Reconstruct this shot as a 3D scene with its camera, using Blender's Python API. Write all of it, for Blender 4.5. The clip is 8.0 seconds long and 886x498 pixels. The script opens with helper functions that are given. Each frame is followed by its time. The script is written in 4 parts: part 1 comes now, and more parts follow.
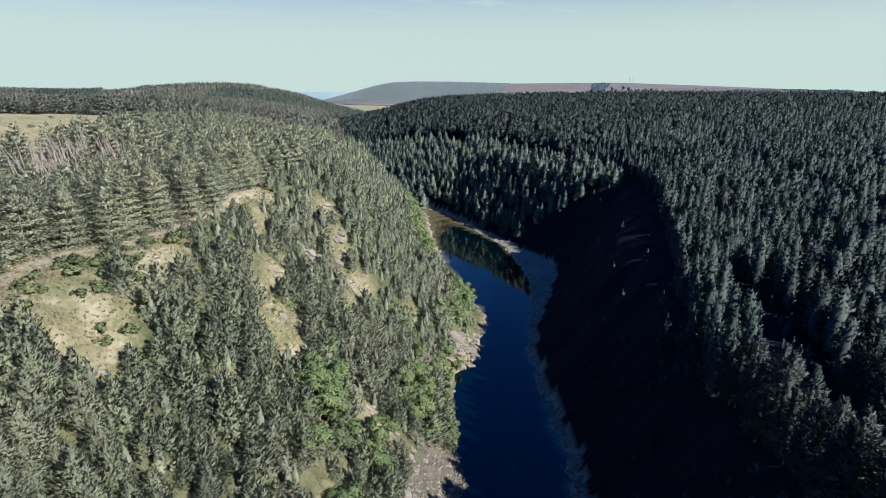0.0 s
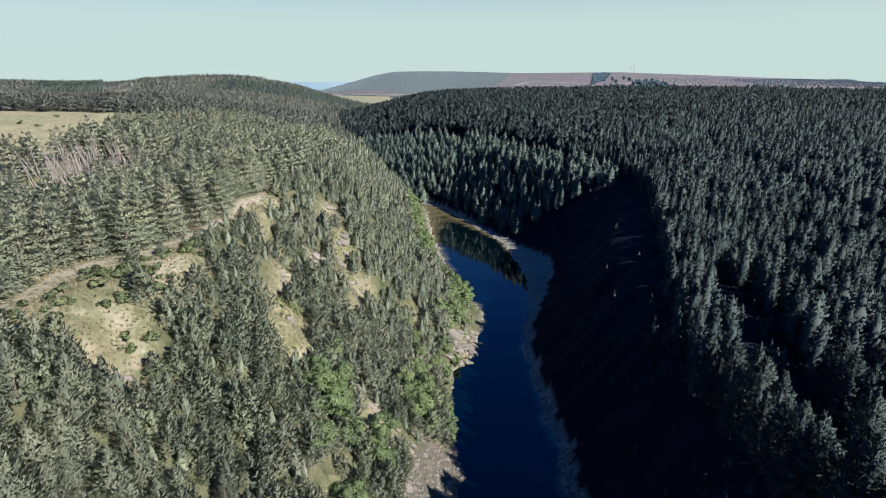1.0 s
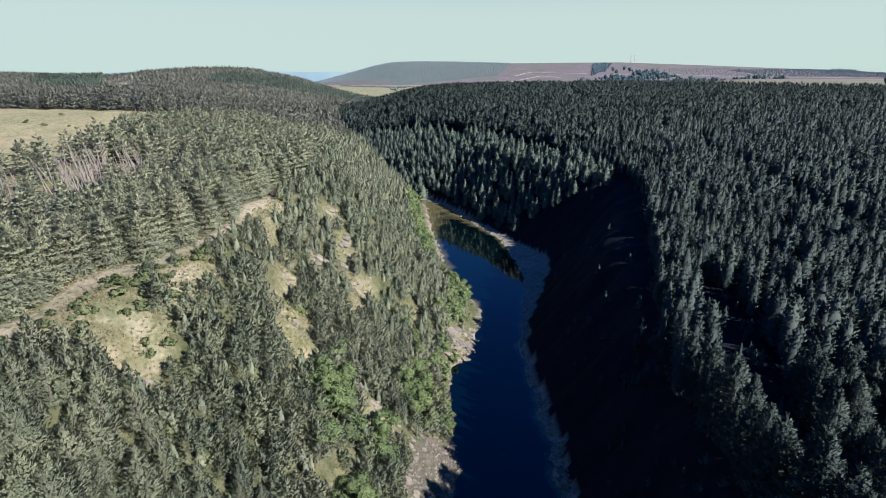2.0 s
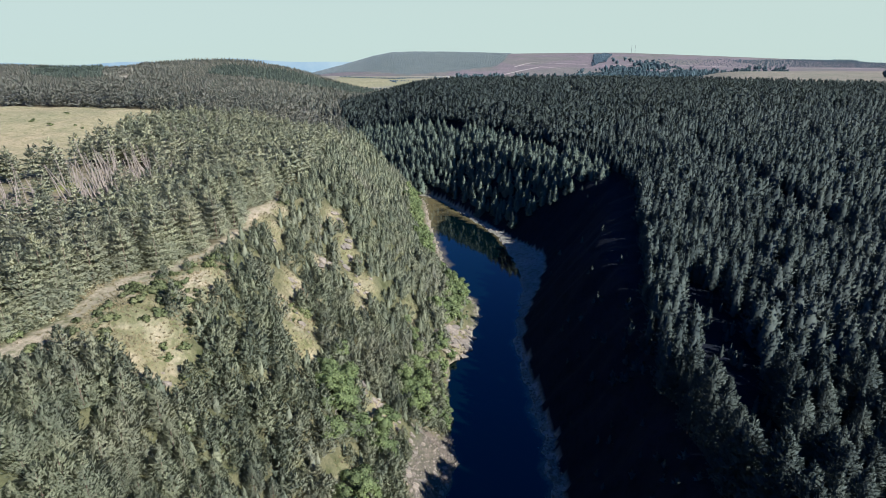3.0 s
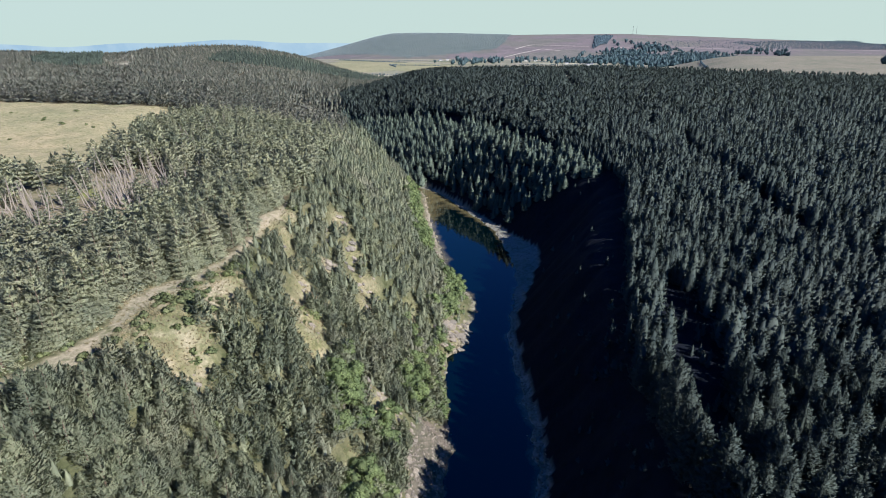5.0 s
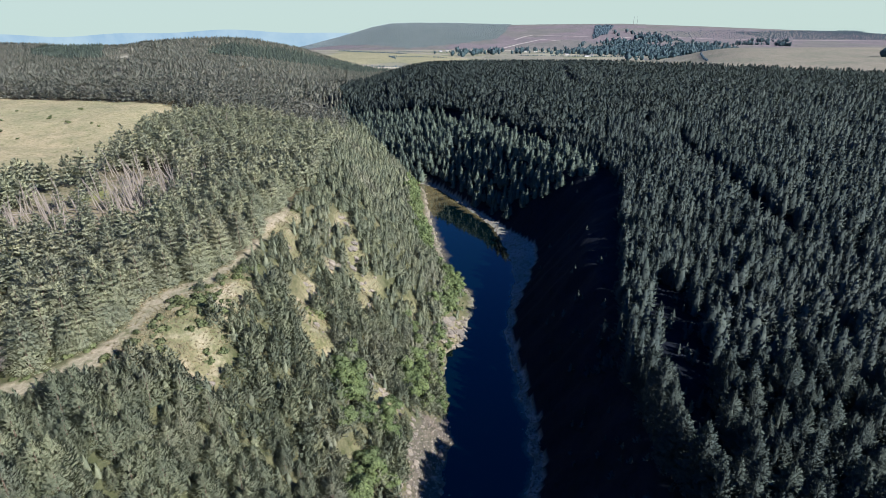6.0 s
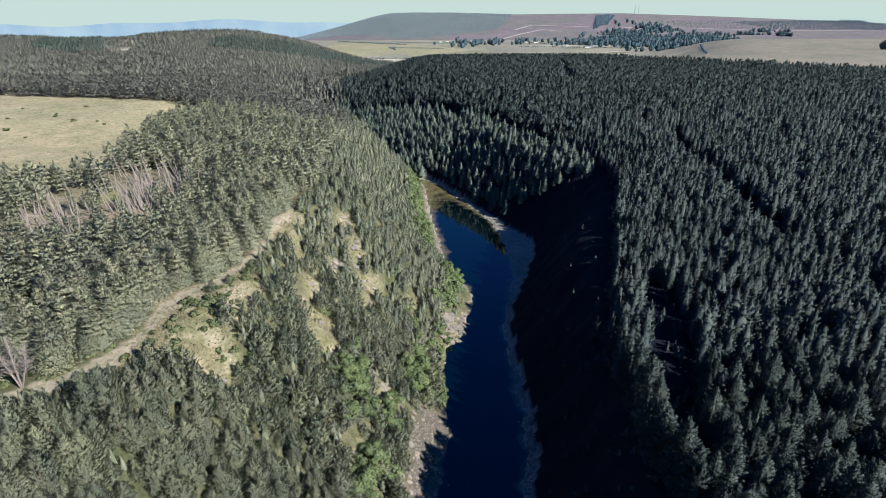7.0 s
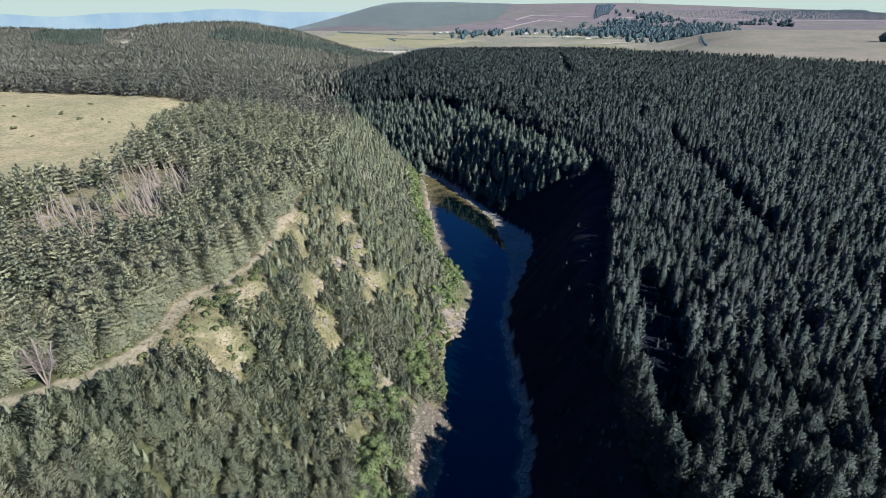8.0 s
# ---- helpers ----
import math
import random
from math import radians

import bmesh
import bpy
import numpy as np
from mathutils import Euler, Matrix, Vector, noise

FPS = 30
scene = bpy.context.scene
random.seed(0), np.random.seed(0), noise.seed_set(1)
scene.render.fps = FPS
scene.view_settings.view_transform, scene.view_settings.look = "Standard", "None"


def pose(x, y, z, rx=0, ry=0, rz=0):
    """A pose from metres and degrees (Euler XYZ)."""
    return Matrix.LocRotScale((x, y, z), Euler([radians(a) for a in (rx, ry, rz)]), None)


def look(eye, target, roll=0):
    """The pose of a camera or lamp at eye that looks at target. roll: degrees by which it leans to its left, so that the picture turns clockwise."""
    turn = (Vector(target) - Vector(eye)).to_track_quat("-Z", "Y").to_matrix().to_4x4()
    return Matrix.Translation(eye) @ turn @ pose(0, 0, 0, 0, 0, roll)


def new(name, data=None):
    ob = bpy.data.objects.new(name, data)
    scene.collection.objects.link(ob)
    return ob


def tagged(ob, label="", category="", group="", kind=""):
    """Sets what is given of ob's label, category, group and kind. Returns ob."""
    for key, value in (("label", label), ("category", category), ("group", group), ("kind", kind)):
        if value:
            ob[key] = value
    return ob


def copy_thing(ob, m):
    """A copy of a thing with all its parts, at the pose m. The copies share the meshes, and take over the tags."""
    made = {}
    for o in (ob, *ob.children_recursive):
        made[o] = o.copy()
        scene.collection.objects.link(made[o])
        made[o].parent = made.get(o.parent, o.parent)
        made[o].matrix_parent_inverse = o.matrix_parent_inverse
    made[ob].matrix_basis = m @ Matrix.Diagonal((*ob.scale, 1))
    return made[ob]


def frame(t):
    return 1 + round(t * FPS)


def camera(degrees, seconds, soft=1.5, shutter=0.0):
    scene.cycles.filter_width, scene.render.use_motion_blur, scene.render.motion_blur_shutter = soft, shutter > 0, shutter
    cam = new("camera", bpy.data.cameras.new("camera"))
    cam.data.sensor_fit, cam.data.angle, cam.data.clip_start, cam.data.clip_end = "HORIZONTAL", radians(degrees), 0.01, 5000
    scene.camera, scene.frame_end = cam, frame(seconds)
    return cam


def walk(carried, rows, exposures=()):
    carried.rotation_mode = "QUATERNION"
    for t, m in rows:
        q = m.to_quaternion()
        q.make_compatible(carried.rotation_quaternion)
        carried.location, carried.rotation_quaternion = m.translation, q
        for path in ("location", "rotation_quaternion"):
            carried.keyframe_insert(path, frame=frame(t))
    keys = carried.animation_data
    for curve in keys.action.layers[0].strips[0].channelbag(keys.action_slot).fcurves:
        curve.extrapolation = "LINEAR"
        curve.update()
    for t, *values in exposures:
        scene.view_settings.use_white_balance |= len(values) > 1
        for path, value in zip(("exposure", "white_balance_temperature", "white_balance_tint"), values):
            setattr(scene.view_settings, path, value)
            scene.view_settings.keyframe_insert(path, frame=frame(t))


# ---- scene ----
cam = camera(78.5, 8.0, soft=0.5)
METRES, EYE, TILT, LEAN, TURN = 60.0, 85.5, -16.5, 0.0, 0.0
ROWS = [
    (0.0, 0.0, 0.0, 0.0, 0.0, 0.0, -0.0),
    (0.5, 0.0032, -0.0504, 0.0318, 0.02, -0.56, 0.02),
    (1.0, 0.0059, -0.1067, 0.0658, 0.01, -1.08, 0.02),
    (1.5, 0.0101, -0.1587, 0.0971, -0.0, -1.59, 0.05),
    (3.0, 0.0225, -0.3238, 0.1994, -0.01, -3.12, 0.01),
    (3.5, 0.0271, -0.3744, 0.2315, -0.01, -3.6, 0.02),
    (4.0, 0.0309, -0.4291, 0.2661, -0.02, -4.06, 0.04),
    (4.5, 0.0333, -0.4793, 0.298, -0.01, -4.52, 0.05),
    (6.0, 0.0398, -0.6371, 0.4004, -0.02, -6.02, 0.08),
    (6.5, 0.0425, -0.6874, 0.4327, 0.0, -6.5, 0.1),
    (7.0, 0.0439, -0.7417, 0.4671, -0.01, -7.03, 0.1),
    (7.5, 0.0456, -0.7913, 0.4987, -0.0, -7.5, 0.11),
    (8.0, 0.0463, -0.8441, 0.5336, -0.01, -8.03, 0.13),
]
walk(cam, [(t, pose(0, 0, EYE, TILT, LEAN, TURN) @ pose(METRES * x, METRES * y, METRES * z, 90 + pitch, roll, yaw)) for t, x, y, z, yaw, pitch, roll in ROWS])

# ---- light ----
SUN_EL, SUN_AZ = radians(35), radians(127)          # azimuth from +y towards +x
SUN_DIR = Vector((math.sin(SUN_AZ) * math.cos(SUN_EL), math.cos(SUN_AZ) * math.cos(SUN_EL), math.sin(SUN_EL)))
world = bpy.data.worlds.new("sky")
scene.world = world
world.use_nodes = True
wt = world.node_tree
wt.nodes.clear()


def wnode(kind, **values):
    n = wt.nodes.new(kind)
    for key, value in values.items():
        n.inputs[key.replace("_", " ")].default_value = value
    return n


w_out = wt.nodes.new("ShaderNodeOutputWorld")
w_bg = wnode("ShaderNodeBackground", Strength=0.0535)
w_sky = wt.nodes.new("ShaderNodeTexSky")
w_sky.sky_type = "NISHITA"
w_sky.sun_disc = False
w_sky.sun_elevation, w_sky.sun_rotation = SUN_EL, SUN_AZ
w_sky.altitude, w_sky.air_density, w_sky.dust_density, w_sky.ozone_density = 400, 0.85, 1.0, 1.2
w_co = wt.nodes.new("ShaderNodeTexCoord")
w_sep = wt.nodes.new("ShaderNodeSeparateXYZ")
w_max = wt.nodes.new("ShaderNodeMath")
w_max.operation = "MAXIMUM"
w_max.inputs[1].default_value = 0.0
w_com = wt.nodes.new("ShaderNodeCombineXYZ")
wt.links.new(w_co.outputs["Generated"], w_sep.inputs[0])
wt.links.new(w_sep.outputs["X"], w_com.inputs["X"])
wt.links.new(w_sep.outputs["Y"], w_com.inputs["Y"])
wt.links.new(w_sep.outputs["Z"], w_max.inputs[0])
w_up = wt.nodes.new("ShaderNodeMath")          # a hazy horizon: the sky starts a little above it
w_up.operation = "MULTIPLY_ADD"
w_up.inputs[1].default_value, w_up.inputs[2].default_value = 0.9, 0.04
wt.links.new(w_max.outputs[0], w_up.inputs[0])
wt.links.new(w_up.outputs[0], w_com.inputs["Z"])
wt.links.new(w_com.outputs[0], w_sky.inputs["Vector"])
w_tint = wt.nodes.new("ShaderNodeMix")
w_tint.data_type, w_tint.blend_type = "RGBA", "MULTIPLY"
w_tint.inputs[0].default_value = 1.0
w_tint.inputs[7].default_value = (0.2, 0.5, 0.96, 1)
wt.links.new(w_sky.outputs[0], w_tint.inputs[6])
w_fac = wt.nodes.new("ShaderNodeMapRange")        # pale haze low over the land
w_fac.interpolation_type = "SMOOTHSTEP"
for i, v in enumerate((0.07, 0.28, 0.93, 0.0)):
    w_fac.inputs[i + 1].default_value = v
wt.links.new(w_sep.outputs["Z"], w_fac.inputs[0])
w_haze = wt.nodes.new("ShaderNodeMix")
w_haze.data_type = "RGBA"
w_haze.inputs[7].default_value = (4.92, 6.12, 5.67, 1)
wt.links.new(w_fac.outputs[0], w_haze.inputs[0])
wt.links.new(w_tint.outputs[2], w_haze.inputs[6])
w_deep = wt.nodes.new("ShaderNodeMapRange")       # a deep clear blue overhead
for i, v in enumerate((0.2, 0.58, 0.0, 1.0)):
    w_deep.inputs[i + 1].default_value = v
wt.links.new(w_sep.outputs["Z"], w_deep.inputs[0])
w_blue = wt.nodes.new("ShaderNodeMix")
w_blue.data_type = "RGBA"
w_blue.inputs[6].default_value = (1, 1, 1, 1)
w_blue.inputs[7].default_value = (0.06, 0.86, 1.36, 1)
wt.links.new(w_deep.outputs[0], w_blue.inputs[0])
w_dome = wt.nodes.new("ShaderNodeMix")
w_dome.data_type, w_dome.blend_type = "RGBA", "MULTIPLY"
w_dome.inputs[0].default_value = 1.0
wt.links.new(w_haze.outputs[2], w_dome.inputs[6])
wt.links.new(w_blue.outputs[2], w_dome.inputs[7])
w_map = wt.nodes.new("ShaderNodeMapping")          # a few thin wisps of cloud
w_map.inputs["Scale"].default_value = (7, 7, 42)
wt.links.new(w_co.outputs["Generated"], w_map.inputs[0])
w_noise = wnode("ShaderNodeTexNoise", Scale=1.0, Detail=5.0, Roughness=0.6)
wt.links.new(w_map.outputs[0], w_noise.inputs["Vector"])
w_wisp = wt.nodes.new("ShaderNodeMapRange")
for i, v in enumerate((0.52, 0.68, 0.0, 0.55)):
    w_wisp.inputs[i + 1].default_value = v
wt.links.new(w_noise.outputs[0], w_wisp.inputs[0])
w_high = wt.nodes.new("ShaderNodeMapRange")
for i, v in enumerate((0.11, 0.15, 0.0, 1.0)):
    w_high.inputs[i + 1].default_value = v
wt.links.new(w_sep.outputs["Z"], w_high.inputs[0])
w_low = wt.nodes.new("ShaderNodeMapRange")
for i, v in enumerate((0.22, 0.32, 1.0, 0.0)):
    w_low.inputs[i + 1].default_value = v
wt.links.new(w_sep.outputs["Z"], w_low.inputs[0])
w_amount = wt.nodes.new("ShaderNodeMath")
w_amount.operation = "MULTIPLY"
wt.links.new(w_wisp.outputs[0], w_amount.inputs[0])
wt.links.new(w_high.outputs[0], w_amount.inputs[1])
w_band = wt.nodes.new("ShaderNodeMath")
w_band.operation = "MULTIPLY"
wt.links.new(w_amount.outputs[0], w_band.inputs[0])
wt.links.new(w_low.outputs[0], w_band.inputs[1])
w_cloud = wt.nodes.new("ShaderNodeMix")
w_cloud.data_type = "RGBA"
w_cloud.inputs[7].default_value = (6.4, 6.9, 6.9, 1)
wt.links.new(w_band.outputs[0], w_cloud.inputs[0])
wt.links.new(w_dome.outputs[2], w_cloud.inputs[6])
wt.links.new(w_cloud.outputs[2], w_bg.inputs["Color"])
wt.links.new(w_bg.outputs[0], w_out.inputs["Surface"])

sun_data = bpy.data.lights.new("sun", "SUN")
sun_data.energy, sun_data.angle, sun_data.color = 5.0, radians(0.55), (1.0, 0.97, 0.962)
scene.view_settings.exposure = 1.2
sun = new("sun", sun_data)
sun.matrix_world = look(SUN_DIR * 300, (0, 0, 0))


# ---- materials ----
def material(name, rough=0.9, spec=0.2):
    m = bpy.data.materials.new(name)
    m.use_nodes = True
    b = m.node_tree.nodes["Principled BSDF"]
    b.inputs["Roughness"].default_value = rough
    b.inputs["Specular IOR Level"].default_value = spec
    return m, m.node_tree, b


def mix(nt, fac, a, b, blend="MIX"):
    n = nt.nodes.new("ShaderNodeMix")
    n.data_type, n.blend_type = "RGBA", blend
    for socket, value in ((n.inputs[0], fac), (n.inputs[6], a), (n.inputs[7], b)):
        if isinstance(value, bpy.types.NodeSocket):
            nt.links.new(value, socket)
        elif isinstance(value, (int, float)):
            socket.default_value = value
        else:
            socket.default_value = (*value, 1)
    return n.outputs[2]


def ramp(nt, value, lo, hi, a=0.0, b=1.0):
    n = nt.nodes.new("ShaderNodeMapRange")
    n.clamp = True
    for i, v in enumerate((lo, hi, a, b)):
        n.inputs[i + 1].default_value = v
    nt.links.new(value, n.inputs[0])
    return n.outputs[0]


def grain(nt, scale, detail=4.0, rough=0.6, space="Position"):
    n = nt.nodes.new("ShaderNodeTexNoise")
    n.inputs["Scale"].default_value = scale
    n.inputs["Detail"].default_value = detail
    n.inputs["Roughness"].default_value = rough
    if space == "Position":
        g = nt.nodes.new("ShaderNodeNewGeometry")
        nt.links.new(g.outputs["Position"], n.inputs["Vector"])
    else:
        g = nt.nodes.new("ShaderNodeTexCoord")
        nt.links.new(g.outputs["Object"], n.inputs["Vector"])
    return n.outputs[0]


def bump(nt, bsdf, height, strength, distance):
    n = nt.nodes.new("ShaderNodeBump")
    n.inputs["Strength"].default_value = strength
    n.inputs["Distance"].default_value = distance
    nt.links.new(height, n.inputs["Height"])
    nt.links.new(n.outputs[0], bsdf.inputs["Normal"])


def foliage(name, dark, light, brown, through_leaf=0.25):
    """Needles or leaves: varied tuft by tuft, tree by tree and stand by stand."""
    m, nt, b = material(name, 0.7, 0.12)
    g = nt.nodes.new("ShaderNodeNewGeometry")
    info = nt.nodes.new("ShaderNodeObjectInfo")
    tuft = mix(nt, g.outputs["Random Per Island"], dark, light)
    tree = mix(nt, ramp(nt, grain(nt, 0.16, 2.0), 0.38, 0.66), (0.76, 0.78, 0.8), (1.21, 1.17, 1.09))
    own = nt.nodes.new("ShaderNodeAttribute")
    own.attribute_name = "tint"
    turn = nt.nodes.new("ShaderNodeMath")
    turn.operation = "ADD"
    nt.links.new(info.outputs["Random"], turn.inputs[0])
    nt.links.new(own.outputs["Fac"], turn.inputs[1])
    part_of = nt.nodes.new("ShaderNodeMath")
    part_of.operation = "FRACT"
    nt.links.new(turn.outputs[0], part_of.inputs[0])
    one = mix(nt, part_of.outputs[0], (0.85, 0.86, 0.85), (1.17, 1.13, 1.08))
    stand = ramp(nt, grain(nt, 0.035, 3.0), 0.48, 0.72, 0.0, 0.45)
    c = mix(nt, stand, mix(nt, 1.0, mix(nt, 1.0, tuft, tree, "MULTIPLY"), one, "MULTIPLY"), brown)
    nt.links.new(c, b.inputs["Base Color"])
    if through_leaf:
        t = nt.nodes.new("ShaderNodeBsdfTranslucent")
        nt.links.new(c, t.inputs["Color"])
        s = nt.nodes.new("ShaderNodeMixShader")
        s.inputs[0].default_value = through_leaf
        nt.links.new(b.outputs[0], s.inputs[1])
        nt.links.new(t.outputs[0], s.inputs[2])
        nt.links.new(s.outputs[0], nt.nodes["Material Output"].inputs["Surface"])
    return m


spruce_mat = foliage("spruce_needles", (0.0397, 0.056, 0.054), (0.0633, 0.084, 0.0789), (0.0604, 0.073, 0.0663), 0.22)
pine_mat = foliage("pine_needles", (0.127, 0.15, 0.104), (0.187, 0.211, 0.151), (0.215, 0.2, 0.156), 0.33)
tall_mat = foliage("tall_pine_needles", (0.229, 0.255, 0.178), (0.29, 0.312, 0.22), (0.31, 0.296, 0.209), 0.4)
young_mat = foliage("young_spruce_needles", (0.0813, 0.112, 0.0966), (0.122, 0.16, 0.133), (0.116, 0.142, 0.112), 0.35)
hill_mat = foliage("far_needles", (0.143, 0.16, 0.135), (0.211, 0.221, 0.186), (0.223, 0.208, 0.175), 0.35)
birch_mat = foliage("birch_leaves", (0.127, 0.174, 0.0798), (0.193, 0.257, 0.118), (0.185, 0.219, 0.11), 0.4)
heath_mat = foliage("heath_shrub_leaves", (0.105, 0.133, 0.0599), (0.162, 0.189, 0.0988), (0.178, 0.172, 0.111), 0.3)
# Distance haze is put into these three leaf colours as blue.
hazed_leaf_mat = foliage("hazed_far_leaves", (0.0425, 0.0747, 0.0997), (0.0748, 0.113, 0.141), (0.0765, 0.104, 0.128), 0)
village_mat = foliage("hazed_village_leaves", (0.028, 0.0561, 0.0666), (0.0528, 0.085, 0.0972), (0.056, 0.0808, 0.09), 0)
hillside_mat = foliage("hazed_hillside_needles", (0.095, 0.125, 0.14), (0.13, 0.16, 0.172), (0.13, 0.15, 0.16), 0)
straw_mat = foliage("dry_grass", (0.172, 0.15, 0.0946), (0.292, 0.258, 0.172), (0.206, 0.202, 0.103), 0.3)

bark_mat, nt, b = material("conifer_bark", 0.95, 0.1)
nt.links.new(mix(nt, grain(nt, 3.0, 5.0), (0.07, 0.05, 0.04), (0.2, 0.15, 0.115)), b.inputs["Base Color"])
# Darker green puts the shade within leafy crowns into their inner lumps.
deep_mat, nt, b = material("shaded_inner_leaves", 0.95, 0.05)
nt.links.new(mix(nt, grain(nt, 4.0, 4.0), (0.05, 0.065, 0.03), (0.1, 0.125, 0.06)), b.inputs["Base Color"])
dead_mat, nt, b = material("bleached_dead_wood", 0.9, 0.15)
nt.links.new(mix(nt, grain(nt, 1.6, 5.0), (0.125, 0.109, 0.094), (0.275, 0.24, 0.205)), b.inputs["Base Color"])

rock_mat, nt, b = material("river_boulder_stone", 0.85, 0.25)
info = nt.nodes.new("ShaderNodeObjectInfo")
g = nt.nodes.new("ShaderNodeNewGeometry")
c = mix(nt, grain(nt, 1.4, 6.0), (0.08, 0.074, 0.064), (0.22, 0.203, 0.174))
c = mix(nt, 1.0, c, mix(nt, info.outputs["Random"], (0.75, 0.75, 0.77), (1.2, 1.15, 1.1)), "MULTIPLY")
c = mix(nt, 1.0, c, mix(nt, g.outputs["Random Per Island"], (0.55, 0.56, 0.58), (1.15, 1.12, 1.08)), "MULTIPLY")
nt.links.new(c, b.inputs["Base Color"])
bump(nt, b, grain(nt, 4.0, 6.0), 0.6, 0.15)

# The ground's cover is laid into the sheet as colour, and broken up by grass, stones and litter here.
ground_mat, nt, b = material("moorland_ground", 0.95, 0.1)
a = nt.nodes.new("ShaderNodeVertexColor")
a.layer_name = "cover"
c = mix(nt, 1.0, a.outputs["Color"], mix(nt, ramp(nt, grain(nt, 1.3, 6.0, 0.7), 0.3, 0.7), (0.62, 0.64, 0.6), (1.3, 1.26, 1.22)), "MULTIPLY")
c = mix(nt, ramp(nt, grain(nt, 0.45, 7.0, 0.65), 0.5, 0.62, 0.0, 0.75), c, mix(nt, 1.0, c, (0.55, 0.62, 0.48), "MULTIPLY"))
c = mix(nt, 1.0, c, mix(nt, ramp(nt, grain(nt, 0.09, 5.0), 0.35, 0.65), (0.82, 0.86, 0.8), (1.14, 1.1, 1.08)), "MULTIPLY")
c = mix(nt, 1.0, c, mix(nt, ramp(nt, grain(nt, 0.011, 4.0), 0.35, 0.65), (0.85, 0.9, 0.86), (1.12, 1.08, 1.06)), "MULTIPLY")
nt.links.new(c, b.inputs["Base Color"])
bump(nt, b, grain(nt, 2.2, 6.0, 0.7), 0.7, 0.35)

water_mat, nt, b = material("river_water", 0.04, 1.0)
a = nt.nodes.new("ShaderNodeVertexColor")
a.layer_name = "depth"
sep = nt.nodes.new("ShaderNodeSeparateColor")
nt.links.new(a.outputs["Color"], sep.inputs[0])
bed = mix(nt, ramp(nt, grain(nt, 0.9, 6.0), 0.35, 0.65), (0.06, 0.052, 0.025), (0.14, 0.12, 0.062))
shoal = nt.nodes.new("ShaderNodeMath")
shoal.operation = "ADD"
nt.links.new(sep.outputs[0], shoal.inputs[0])
nt.links.new(ramp(nt, grain(nt, 0.12, 4.0), 0.3, 0.7, -0.22, 0.22), shoal.inputs[1])
nt.links.new(mix(nt, ramp(nt, shoal.outputs[0], 0.12, 0.62), bed, (0.0002, 0.0028, 0.0038)), b.inputs["Base Color"])
b.inputs["IOR"].default_value = 1.33
bump(nt, b, grain(nt, 1.1, 3.0), 0.08, 0.05)


# ---- the lie of the land ----
def softmin(a, b, k):
    h = np.clip(0.5 + 0.5 * (b - a) / k, 0, 1)
    return b + (a - b) * h - k * h * (1 - h)


def step(v, lo, hi):
    t = np.clip((v - lo) / (hi - lo), 0, 1)
    return t * t * (3 - 2 * t)


def bell(x, y, cx, cy, sx, sy):
    return np.exp(-((x - cx) / sx) ** 2 - ((y - cy) / sy) ** 2)


def wobble(x, y, size, seed=0.0):
    """A smooth uneven field between -1 and 1 with forms about size metres across."""
    u, v = x / size * 6.283, y / size * 6.283
    return (np.sin(u * 0.9 + 0.7 * np.sin(v * 0.63 + seed) + seed * 1.7) + np.sin(v * 1.1 + 0.9 * np.sin(u * 0.71 - seed) + seed * 2.3)
            + 0.6 * np.sin((u + v) * 1.37 + seed * 3.1) + 0.6 * np.sin((u - v) * 1.61 - seed)) / 3.2


def ragged(y, seed):
    """The small ins and outs of a stony waterline."""
    y = np.asarray(y, float)
    return 0.5 * np.sin(y * 0.31 + seed) + 0.4 * np.sin(y * 0.73 + 2 * seed)


def left_edge(y):
    return np.interp(y, (-300, 40, 78, 101, 118, 135, 150, 159, 180, 197, 209, 218, 240, 264, 303, 337, 378, 392, 405, 425, 460, 520, 560, 620, 800),
                     (-30, -4, 0.4, 4.4, 3.6, 2, 3.5, 9.5, 14.5, 17.5, 11.5, 5.5, 2.4, 0.4, -5.5, -8.5, -12, -20, -42, -66, -92, -112, -126, -152, -232)) + ragged(y, 1.0)


def right_edge(y):
    return np.interp(y, (-300, 40, 74, 91, 112, 139, 168, 188, 218, 247, 292, 311, 364, 380, 392, 405, 425, 460, 520, 560, 620, 800),
                     (-10, 14, 24.5, 28.5, 30, 29, 29, 33, 39, 40, 35, 28.5, 6.4, -1, -10, -30, -54, -80, -100, -112, -140, -220)) + ragged(y, 4.0)


